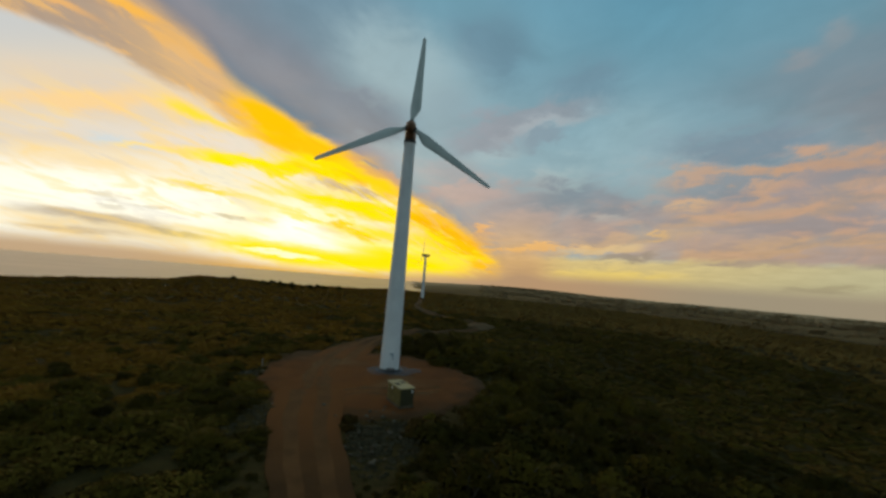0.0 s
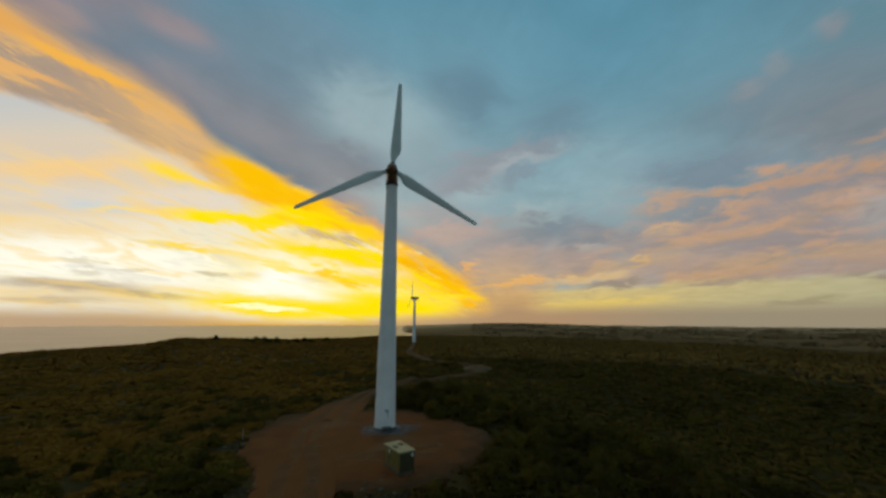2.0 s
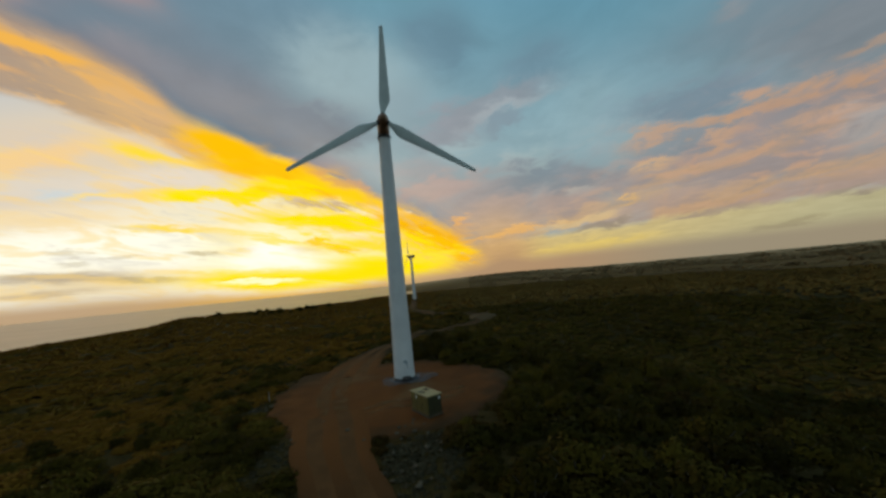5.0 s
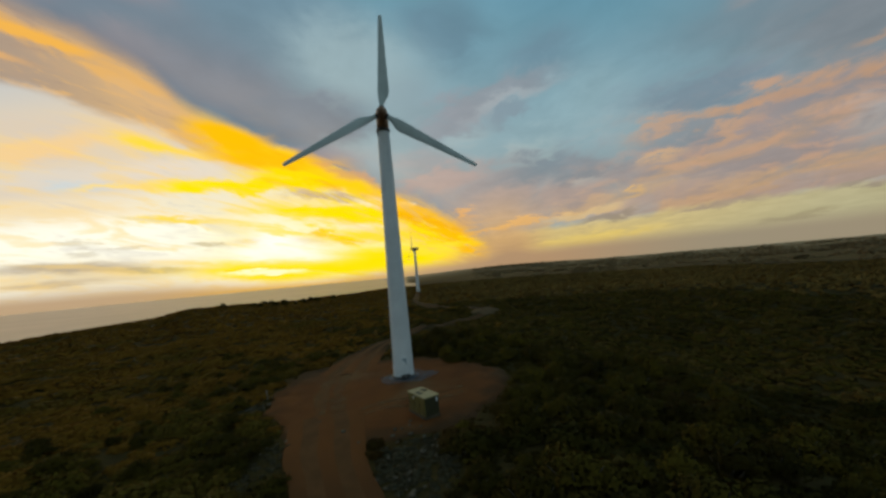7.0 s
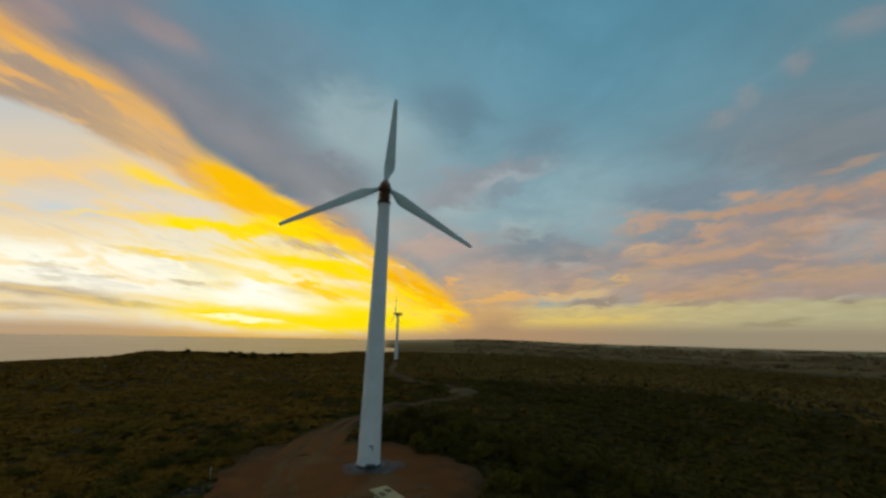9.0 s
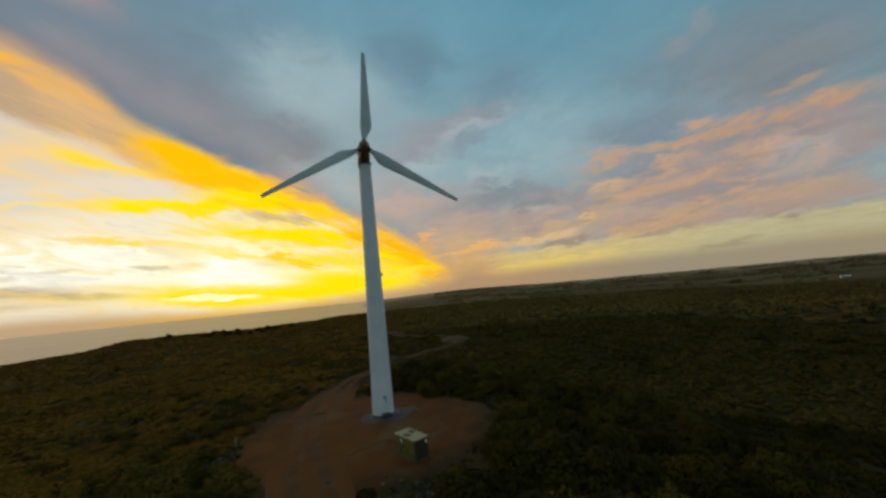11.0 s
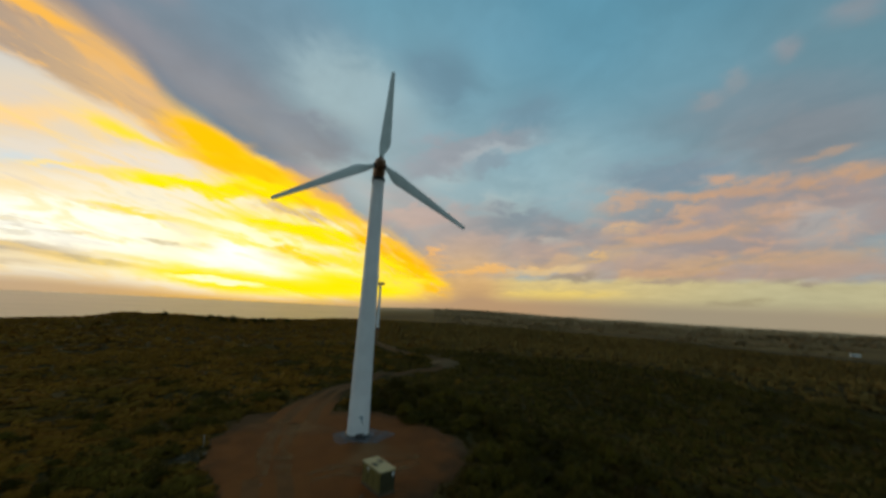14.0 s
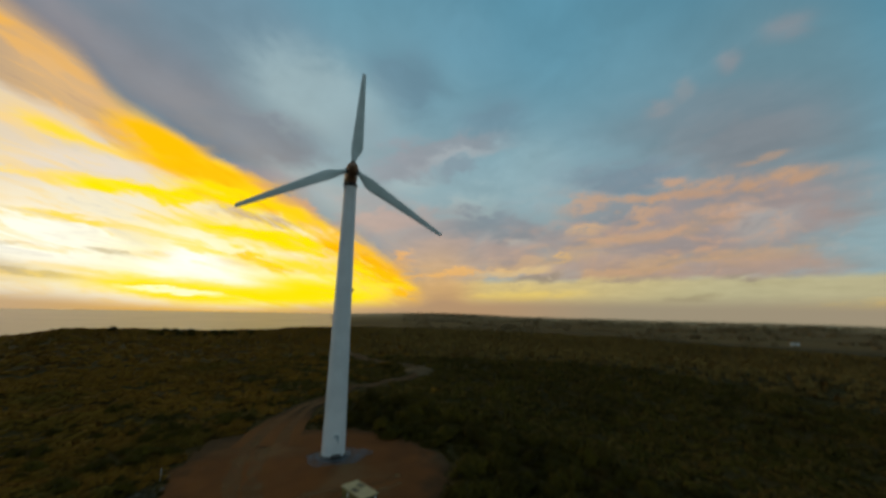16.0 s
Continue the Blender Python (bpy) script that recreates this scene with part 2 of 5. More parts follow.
s = blend(times(patch_of_sky(1080, 490, 1640, 400, 95), ramp(BANK, 0.46, 0.34), 0.55), s, tone(132, 130, 134))
# open sky under the deck
low = blend(ramp(SX, 9.0, 15.0), tone(208, 184, 120), tone(180, 172, 133))
under_deck = op("ADD", op("SUBTRACT", SY, op("ADD", 5.42, op("MULTIPLY", op("SUBTRACT", SX, 9.4), -0.028))), op("ADD", op("MULTIPLY", op("SUBTRACT", FEATHER, 0.5), 0.26), op("MULTIPLY", op("SUBTRACT", FLECK, 0.5), 0.12)))
s = blend(times(ramp(under_deck, -0.07, 0.10), 0.95), s, low)
s = cloud(s, 930, 572, 1130, 566, 10, (222, 194, 106), 0.85, "feather", 0.7, 0.2)
s = cloud(s, 940, 530, 1070, 520, 8, (212, 180, 128), 0.8, "feather", 0.8, 0.3)
s = cloud(s, 1010, 546, 1100, 532, 5, (138, 126, 112), 0.75, "feather", 0.7, 0.4)
s = cloud(s, 1180, 540, 1300, 530, 6, (152, 134, 122), 0.7, "feather", 0.8, 0.3)
s = cloud(s, 1440, 532, 1520, 524, 5, (146, 134, 120), 0.75, "feather", 0.7, 0.4)
s = cloud(s, 1320, 574, 1430, 567, 5, (154, 144, 112), 0.7, "feather", 0.8, 0.3)
s = glow(s, 830, 560, 900, 565, 60, (196, 156, 108), 0.9)
s = cloud(s, 690, 450, 830, 430, 20, (176, 148, 138), 0.6, "fleck", 0.9, 0.2)
s = cloud(s, 786, 503, 822, 496, 6, (218, 162, 96), 0.9, "fleck", 0.7, 0.4)
s = cloud(s, 790, 538, 960, 522, 4, (224, 168, 92), 0.8, "feather", 0.9, 0.1)
s = cloud(s, 720, 520, 830, 515, 8, (204, 158, 108), 0.7, "fleck", 0.8, 0.3)
away = s

# towards the sun: thin bright cloud lit from below
s = blend(ramp(SY, 1.6, 2.9), tone(194, 195, 192), tone(222, 205, 178))
s = blend(ramp(SY, 3.6, 4.5), s, tone(248, 244, 224))
s = glow(s, 640, 540, 860, 590, 75, (248, 196, 60), 0.95)
s = cloud(s, -150, 240, 240, 290, 28, (216, 200, 178), 0.8, "streak", 0.8, 0.2)
s = cloud(s, -150, 300, 240, 302, 20, (242, 204, 142), 0.9, "streak", 0.7, 0.2)
s = cloud(s, -100, 345, 260, 365, 20, (220, 210, 194), 0.9, "streak", 0.8, 0.2)
s = cloud(s, 60, 360, 170, 372, 11, (202, 210, 210), 0.9, "fleck", 0.7, 0.2)
s = cloud(s, 170, 360, 420, 372, 17, (228, 215, 196), 0.9, "streak", 0.6, 0.2)
s = cloud(s, -100, 390, 240, 432, 17, (242, 216, 164), 0.9, "streak", 0.8, 0.2)
s = cloud(s, 240, 420, 480, 440, 26, (238, 226, 194), 0.85, "streak", 0.6, 0.15)
s = cloud(s, -100, 455, 430, 500, 36, (255, 252, 232), 0.95, "streak", 0.5, 0.15)
s = cloud(s, 330, 462, 430, 492, 9, (236, 220, 178), 0.8, "streak", 0.8, 0.3)
s = cloud(s, 400, 450, 640, 455, 20, (252, 222, 120), 0.8, "streak", 0.7, 0.2)
s = glow(s, 360, 505, 620, 535, 48, (255, 238, 150), 0.8)
s = cloud(s, -100, 520, 300, 552, 26, (226, 204, 158), 0.85, "streak", 0.5, 0.1)
s = cloud(s, -100, 505, 170, 523, 11, (182, 166, 140), 0.9, "streak", 0.6, 0.35)
s = cloud(s, 120, 526, 300, 546, 6, (184, 164, 128), 0.8, "streak", 0.6, 0.35)
s = cloud(s, -100, 536, 150, 548, 6, (196, 174, 138), 0.75, "streak", 0.7, 0.3)
for x0, y0, x1, y1 in ((50, 468, 115, 481), (125, 480, 225, 497), (70, 492, 120, 496)):
    s = cloud(s, x0, y0, x1, y1, 5, (218, 210, 186), 0.8, "fleck", 0.6, 0.3)
s = cloud(s, 308, 500, 362, 507, 5, (196, 178, 132), 0.85, "fleck", 0.6, 0.4)
s = cloud(s, 380, 503, 540, 520, 8, (222, 196, 148), 0.7, "streak", 0.8, 0.3)
s = cloud(s, 180, 438, 345, 460, 6, (253, 216, 50), 0.9, "streak", 0.7, 0.4)
s = cloud(s, 205, 300, 330, 345, 13, (255, 218, 40), 0.95, "streak", 0.5, 0.35)
s = cloud(s, 290, 338, 460, 352, 10, (253, 212, 90), 0.9, "streak", 0.6, 0.3)
s = cloud(s, 120, 376, 330, 390, 5, (252, 218, 120), 0.85, "streak", 0.7, 0.3)
s = cloud(s, 280, 388, 580, 424, 11, (255, 222, 0), 0.98, "streak", 0.6, 0.45)
s = cloud(s, 500, 428, 640, 452, 9, (190, 160, 128), 0.85, "streak", 0.7, 0.3)
s = cloud(s, 440, 455, 680, 482, 9, (255, 222, 0), 0.95, "streak", 0.7, 0.4)
s = cloud(s, 540, 478, 760, 500, 11, (255, 216, 10), 0.95, "streak", 0.7, 0.35)
s = cloud(s, 560, 515, 800, 545, 17, (255, 220, 40), 0.9, "streak", 0.8, 0.3)
s = cloud(s, 515, 499, 620, 534, 6, (255, 204, 0), 0.95, "fleck", 0.8, 0.5)
s = cloud(s, 350, 528, 560, 545, 15, (255, 252, 224), 0.9, "streak", 0.7, 0.2)
s = cloud(s, 600, 540, 700, 548, 9, (255, 246, 170), 0.8, "streak", 0.8, 0.3)
s = cloud(s, 420, 505, 500, 540, 34, (255, 255, 244), 1.0, "streak", 0.5, 0.0)
thread = fractal(vec(op("MULTIPLY", RUN, 34.0), op("MULTIPLY", OUT, 5.0), 6.0), 1.0, 5, 0.62, 0.6)
sunny = patch_of_sky(330, 480, 800, 520, 120)
s = blend(times(sunny, ramp(op("MULTIPLY_ADD", thread, 0.6, op("MULTIPLY", STREAK, 0.4)), 0.49, 0.60), 0.85), s, tone(255, 224, 0))
s = blend(times(sunny, ramp(thread, 0.48, 0.36), 0.5), s, tone(255, 248, 200))
s = blend(times(ramp(SX, 5.0, 3.0), ramp(SY, 2.2, 3.0), ramp(thread, 0.48, 0.64), 0.45), s, tone(248, 210, 126))
s = blend(times(ramp(SX, 5.0, 3.0), ramp(SY, 2.0, 2.6), ramp(thread, 0.46, 0.32), 0.40), s, tone(206, 200, 194))
s = cloud(s, 300, 556, 520, 566, 13, (255, 222, 0), 0.95, "streak", 0.5, 0.35)
s = cloud(s, 480, 565, 740, 566, 20, (255, 230, 0), 0.95, "streak", 0.6, 0.25)
s = cloud(s, 300, 548, 760, 570, 20, (255, 226, 0), 0.9, "streak", 0.9, 0.1)
s = cloud(s, 280, 392, 420, 398, 6, (255, 228, 0), 0.9, "streak", 0.6, 0.3)
s = cloud(s, 420, 400, 590, 424, 9, (255, 224, 0), 0.9, "streak", 0.6, 0.3)
s = cloud(s, 470, 457, 690, 486, 8, (255, 226, 0), 0.9, "streak", 0.8, 0.3)
s = cloud(s, 380, 520, 540, 540, 15, (255, 254, 236), 0.9, "streak", 0.9, 0.1)
s = cloud(s, 360, 558, 490, 569, 5, (255, 255, 200), 0.95, "fleck", 0.6, 0.4)
s = blend(times(ramp(op("MULTIPLY_ADD", thread, 0.9, SX), 8.0, 8.7), 0.95), s, tone(208, 164, 98))
toward = s

# the bright edge between the two, and the tan cloud that hangs along it
bend = op("MULTIPLY", op("SUBTRACT", PUFF, 0.5), op("MULTIPLY_ADD", ramp(SY, 6.6, 3.0), 0.38, 0.14))
bend = op("ADD", bend, op("MULTIPLY", op("SUBTRACT", FLECK, 0.5), op("MULTIPLY_ADD", ramp(SX, 7.0, 8.3), 0.35, op("MULTIPLY_ADD", ramp(SX, 3.6, 5.2), 0.22, 0.12))))


def edge_line(points):
    """How far the sky lies below a line through the points."""
    n = WT.nodes.new("ShaderNodeFloatCurve")
    curve = n.mapping.curves[0]
    pts = [((x + 400) / 1600, y / 800 + 0.25) for x, y in points]
    curve.points[0].location, curve.points[1].location = pts[0], pts[-1]
    for p in pts[1:-1]:
        curve.points.new(*p)
    n.mapping.use_clip = False
    n.mapping.update()
    WT.links.new(op("DIVIDE", op("ADD", SX, 4.0), 16.0), n.inputs["Value"])
    return op("ADD", op("SUBTRACT", SY, op("MULTIPLY", op("SUBTRACT", n.outputs[0], 0.25), 8.0)), bend)


upper = edge_line([(-400, -190), (0, 18), (100, 84), (200, 142), (250, 176), (300, 214), (350, 262), (420, 304), (480, 338), (560, 384), (640, 432), (720, 482), (790, 530), (835, 566), (870, 640), (1200, 660)])
lower_edge = edge_line([(-400, 90), (0, 172), (150, 224), (280, 284), (350, 335), (420, 372), (560, 420), (640, 446), (1200, 660)])
fade = times(upper, op("MULTIPLY_ADD", ramp(SX, 3.0, 5.4), 0.62, 0.38), op("MULTIPLY_ADD", ramp(SX, 7.2, 8.2), -0.65, 1.0))
sky = blend(ramp(fade, -0.02, 0.10), away, toward)
inside = times(ramp(fade, -0.14, 0.07), ramp(op("ADD", lower_edge, op("MULTIPLY", op("SUBTRACT", STREAK, 0.5), 0.5)), 0.14, -0.12))
body = blend(ramp(SX, 0.6, 3.0), tone(170, 148, 127), tone(206, 170, 122))
body = blend(ramp(op("ADD", SX, op("MULTIPLY", STREAK, 1.2)), 3.7, 4.8), body, tone(255, 204, 0))
body = blend(times(ramp(STREAK, 0.44, 0.62), ramp(SX, 4.2, 3.0), 0.6), body, tone(206, 166, 122))
body = blend(times(ramp(STREAK, 0.50, 0.66), ramp(SX, 5.2, 4.0), 0.5), body, tone(224, 172, 84))
body = blend(times(ramp(thread, 0.49, 0.62), 0.75), body, blend(ramp(SX, 3.4, 4.6), tone(230, 178, 104), tone(246, 176, 10)))
body = blend(times(ramp(thread, 0.44, 0.34), 0.55), body, blend(ramp(SX, 3.4, 4.6), tone(164, 140, 122), tone(255, 224, 20)))
sky = blend(times(inside, 0.97), sky, body)
s = sky
s = cloud(s, -180, -45, 40, 62, 24, (226, 165, 86), 0.85, "streak", 0.6, 0.3)
s = cloud(s, 10, 62, 215, 168, 14, (240, 178, 76), 0.95, "streak", 0.6, 0.35)
s = cloud(s, 200, 174, 318, 240, 8, (226, 174, 100), 0.75, "streak", 0.6, 0.35)
s = cloud(s, -120, 75, 85, 158, 8, (230, 174, 104), 0.9, "streak", 0.6, 0.35)
s = cloud(s, 230, 215, 340, 275, 18, (216, 176, 126), 0.6, "streak", 0.8, 0.2)
s = cloud(s, 340, 290, 470, 345, 17, (250, 190, 4), 0.97, "streak", 0.5, 0.4)
s = cloud(s, 400, 350, 580, 385, 14, (250, 188, 4), 0.8, "streak", 0.8, 0.3)
s = cloud(s, 430, 385, 600, 416, 12, (255, 222, 0), 0.9, "streak", 0.7, 0.35)
s = cloud(s, 540, 385, 680, 465, 10, (255, 208, 20), 0.95, "streak", 0.5, 0.4)
s = cloud(s, 560, 385, 660, 432, 7, (214, 160, 104), 0.7, "fleck", 0.8, 0.3)
s = cloud(s, 660, 462, 800, 545, 22, (253, 190, 0), 0.97, "streak", 0.6, 0.4)
s = cloud(s, 690, 500, 800, 548, 9, (255, 224, 20), 0.9, "streak", 0.8, 0.4)
s = cloud(s, 690, 488, 800, 536, 6, (240, 168, 16), 0.6, "streak", 1.3, 0.2)
s = cloud(s, 725, 512, 818, 560, 9, (252, 190, 8), 0.95, "fleck", 1.2, 0.3)
s = cloud(s, 764, 548, 816, 574, 6, (250, 186, 12), 0.95, "fleck", 1.2, 0.3)
s = cloud(s, 720, 548, 812, 556, 6, (255, 214, 20), 0.9, "fleck", 1.2, 0.3)
s = cloud(s, 700, 556, 780, 558, 10, (255, 226, 60), 0.85, "fleck", 0.7, 0.3)
s = blend(times(patch_of_sky(600, 480, 800, 560, 42), ramp(thread, 0.47, 0.36), 0.65), s, tone(236, 192, 96))
s = blend(times(patch_of_sky(520, 440, 760, 500, 26), ramp(STREAK, 0.46, 0.36), 0.55), s, tone(214, 176, 118))
# haze along the horizon
hazy = blend(ramp(AZ, -8, 12), blend(patch_of_sky(380, 590, 560, 590, 200), tone(186, 158, 124), tone(220, 168, 66)), blend(ramp(AZ, 14, 40), tone(172, 140, 106), tone(150, 138, 115)))
veil = op("ADD", times(ramp(op("ADD", op("MULTIPLY_ADD", ramp(AZ, 8, 22), -0.7, EL), op("MULTIPLY", patch_of_sky(330, 580, 720, 580, 60), 1.0)), 2.3, 0.1), op("SUBTRACT", 1.0, times(patch_of_sky(400, 575, 600, 575, 14), 0.6))), times(patch_of_sky(850, 590, 900, 590, 30), 0.75), clamp=True)
mottle = op("MULTIPLY_ADD", op("SUBTRACT", FLECK, 0.5), 0.34, op("MULTIPLY_ADD", op("SUBTRACT", PUFF, 0.5), 0.22, 0.95))
s = blend(times(ramp(fade, 0.05, -0.2), 1.0), s, blend(1.0, s, vec(mottle, mottle, mottle), WT, "MULTIPLY"))
sky = blend(veil, s, hazy)
deck = blend(ramp(AHEAD, 0.14, 0.42), blend(ramp(PUFF, 0.4, 0.62), (0.17, 0.275, 0.305), (0.21, 0.25, 0.26)), sky)
both = blend(times(ramp(upper, 0.0, -0.6), ramp(EL, 0.0, 8.0), 0.02), deck, clear.outputs[0])
back = WT.nodes.new("ShaderNodeBackground")
WT.links.new(both, back.inputs[0])
back.inputs[1].default_value = 1.0
WT.links.new(back.outputs[0], WT.nodes.new("ShaderNodeOutputWorld").inputs[0])

sun = new("sun", bpy.data.lights.new("sun", "SUN"))
sun.data.energy, sun.data.angle, sun.data.color = 0.55, radians(76), (1.0, 0.60, 0.28)
sun.matrix_world = look((math.sin(SUN_AZ) * 90, math.cos(SUN_AZ) * 90, math.tan(SUN_EL) * 90), (0, 0, 0))


# ---- materials ----
def material(name, a, b, scale=4.0, fine=40.0, rough=0.8, metal=0.0, bump=0.2, depth=0.01, island=0.0, per_object=0.0, spec=0.4, leafy=False, patch=None):
    """Two colours mixed by a coarse and a fine noise, with relief from the fine one; leaves share the roundness of their clump."""
    m = bpy.data.materials.new(name)
    m.use_nodes = True
    t = m.node_tree
    bsdf = t.nodes["Principled BSDF"]
    pos = t.nodes.new("ShaderNodeNewGeometry").outputs["Position"]
    big, small = fractal(pos, scale, 5, 0.6, 0.2, t), fractal(pos, fine, 4, 0.6, 0.0, t)
    f = op("ADD", op("MULTIPLY", ramp(big, 0.32, 0.68, t), 0.65, tree=t), op("MULTIPLY", small, 0.5, tree=t), clamp=True, tree=t)
    f = op("SUBTRACT", f, 0.12, clamp=True, tree=t)
    col = blend(f, a, b, t)
    if island:
        r = t.nodes.new("ShaderNodeNewGeometry").outputs["Random Per Island"]
        col = blend(1.0, col, blend(r, (1 - island,) * 3, (1 + island,) * 3, t), t, "MULTIPLY")
    if per_object:
        r = t.nodes.new("ShaderNodeObjectInfo").outputs["Random"]
        col = blend(1.0, col, blend(r, (1 - per_object,) * 3, (1 + per_object,) * 3, t), t, "MULTIPLY")
    t.links.new(col, bsdf.inputs["Base Color"])
    bsdf.inputs["Roughness"].default_value, bsdf.inputs["Metallic"].default_value = rough, metal
    bsdf.inputs["Specular IOR Level"].default_value = spec
    if patch:
        col = blend(op("MULTIPLY", ramp(fractal(pos, 0.045, 3, 0.55, 0.4, t), 0.52, 0.66, t), 0.8, tree=t), col, patch, t)
        t.links.new(col, bsdf.inputs["Base Color"])
    if leafy:
        at, turn = t.nodes.new("ShaderNodeAttribute"), t.nodes.new("ShaderNodeVectorTransform")
        at.attribute_name = "clump"
        turn.vector_type, turn.convert_from, turn.convert_to = "NORMAL", "OBJECT", "WORLD"
        t.links.new(at.outputs["Vector"], turn.inputs[0])
        t.links.new(turn.outputs[0], bsdf.inputs["Normal"])
    if bump:
        n = t.nodes.new("ShaderNodeBump")
        n.inputs["Strength"].default_value, n.inputs["Distance"].default_value = bump, depth
        t.links.new(small, n.inputs["Height"])
        t.links.new(n.outputs[0], bsdf.inputs["Normal"])
    return m


white_steel = material("white_painted_steel", (0.73, 0.745, 0.765), (0.59, 0.60, 0.62), 0.35, 5.0, 0.45, 0, 0.05)
white_blade = material("white_glass_fibre", (0.54, 0.60, 0.60), (0.43, 0.49, 0.49), 0.5, 6.0, 0.5, 0, 0.05)
brown_shell = material("brown_glass_fibre", (0.30, 0.165, 0.095), (0.17, 0.09, 0.055), 1.2, 9.0, 0.55, 0, 0.1)
# lighter copy of the shell colour, for sides lit by the sunset
lit_shell = material("sunset_lit_glass_fibre", (0.62, 0.50, 0.36), (0.48, 0.37, 0.26), 1.2, 9.0, 0.55, 0, 0.1)
dark_steel = material("dark_steel", (0.05, 0.052, 0.058), (0.09, 0.08, 0.075), 3.0, 30.0, 0.5, 0.6, 0.1)
concrete = material("pale_concrete", (0.105, 0.115, 0.135), (0.060, 0.064, 0.074), 1.2, 14.0, 0.85, 0, 0.4)
blue_sign = material("blue_grey_print", (0.22, 0.30, 0.35), (0.26, 0.34, 0.40), 4.0, 30.0, 0.5, 0, 0.0)
kiosk_paint = material("olive_paint", (0.150, 0.115, 0.026), (0.098, 0.078, 0.020), 1.5, 18.0, 0.55, 0, 0.1)
kiosk_roof = material("sandy_roof_paint", (0.36, 0.30, 0.15), (0.25, 0.20, 0.10), 1.8, 14.0, 0.65, 0, 0.2)
# darkened copy of the olive paint, for shaded faces and openings
shade_olive = material("shade_olive_paint", (0.045, 0.040, 0.014), (0.030, 0.028, 0.011), 1.5, 18.0, 0.6, 0, 0.1)
label_white = material("white_label", (0.75, 0.77, 0.76), (0.65, 0.68, 0.68), 5.0, 40.0, 0.5, 0, 0.0)
def gravel_material():
    """Red gravel that thins into dark soil towards an uneven rim, darkened further there for the bank's shade."""
    m = material("red_gravel", (0.146, 0.050, 0.012), (0.080, 0.029, 0.008), 0.22, 6.0, 0.95, 0, 0.9, 0.05, spec=0.1)
    t = m.node_tree
    bsdf = t.nodes["Principled BSDF"]
    was = bsdf.inputs["Base Color"].links[0].from_socket
    pos = t.nodes.new("ShaderNodeNewGeometry").outputs["Position"]
    sp = t.nodes.new("ShaderNodeSeparateXYZ")
    t.links.new(pos, sp.inputs[0])
    dx, dy = op("ADD", sp.outputs[0], 1.9, tree=t), op("ADD", sp.outputs[1], 3.6, tree=t)
    d = op("SQRT", op("ADD", op("MULTIPLY", dx, dx, tree=t), op("MULTIPLY", dy, dy, tree=t), tree=t), tree=t)
    d = op("ADD", d, op("MULTIPLY", fractal(pos, 0.45, 5, 0.65, 0.3, t), 6.0, tree=t), tree=t)
    lane = ramp(fractal(pos, 0.12, 3, 0.5, 0.4, t), 0.5, 0.7, t)
    col = blend(op("MULTIPLY", lane, 0.75, tree=t), was, (0.150, 0.082, 0.036), t)
    # rim: dark soil, plus painted shade of the bank behind
    t.links.new(blend(op("MULTIPLY", ramp(d, 12.8, 16.8, t), 0.85, tree=t), col, (0.040, 0.023, 0.010), t), bsdf.inputs["Base Color"])
    return m


gravel = gravel_material()
packed = material("packed_dirt", (0.124, 0.056, 0.020), (0.074, 0.034, 0.012), 0.5, 8.0, 0.95, 0, 0.7, 0.04, spec=0.1)
wheel_dirt = material("tan_dirt", (0.085, 0.038, 0.013), (0.046, 0.022, 0.008), 0.3, 7.0, 0.95, 0, 0.8, 0.05, spec=0.1)
sand = material("pale_sand_track", (0.056, 0.033, 0.013), (0.030, 0.018, 0.008), 0.2, 5.0, 0.95, 0, 0.6, 0.05, spec=0.1)
pale_sand = material("pale_sand", (0.120, 0.078, 0.038), (0.060, 0.038, 0.018), 0.4, 5.0, 0.95, 0, 0.6, 0.05, spec=0.1)
rock = material("grey_limestone", (0.125, 0.098, 0.066), (0.062, 0.049, 0.033), 1.5, 12.0, 0.9, 0, 0.8, 0.03, spec=0.2)
bark = material("grey_bark", (0.09, 0.07, 0.05), (0.05, 0.04, 0.03), 4.0, 40.0, 0.9, 0, 0.5)
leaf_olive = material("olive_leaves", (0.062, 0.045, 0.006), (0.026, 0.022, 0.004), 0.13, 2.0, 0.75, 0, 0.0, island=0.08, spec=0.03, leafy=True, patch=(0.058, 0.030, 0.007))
# brown-green leaves, lightened in colour for the sun's glare
leaf_brown_glare = material("brown_green_glare_leaves", (0.132, 0.086, 0.013), (0.064, 0.045, 0.008), 0.10, 1.0, 0.8, 0, 0.0, island=0.15, spec=0.03, leafy=True)
leaf_shrub = material("yellow_green_leaves", (0.084, 0.058, 0.007), (0.028, 0.022, 0.004), 0.22, 2.0, 0.75, 0, 0.0, island=0.10, per_object=0.5, spec=0.03, leafy=True)
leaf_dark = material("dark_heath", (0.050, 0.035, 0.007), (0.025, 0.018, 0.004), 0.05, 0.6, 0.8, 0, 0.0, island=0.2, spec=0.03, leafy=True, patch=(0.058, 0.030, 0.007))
leaf_grey = material("grey_heath", (0.100, 0.082, 0.048), (0.052, 0.043, 0.025), 0.5, 4.0, 0.85, 0, 0.0, island=0.45, spec=0.03, leafy=True)
# brown heath whose golden tint is sun glare put into the colour
leaf_glare = material("glare_golden_heath", (0.222, 0.106, 0.014), (0.136, 0.067, 0.010), 0.05, 0.4, 0.8, 0, 0.0, island=0.05, spec=0.03, leafy=True, patch=(0.105, 0.068, 0.011))
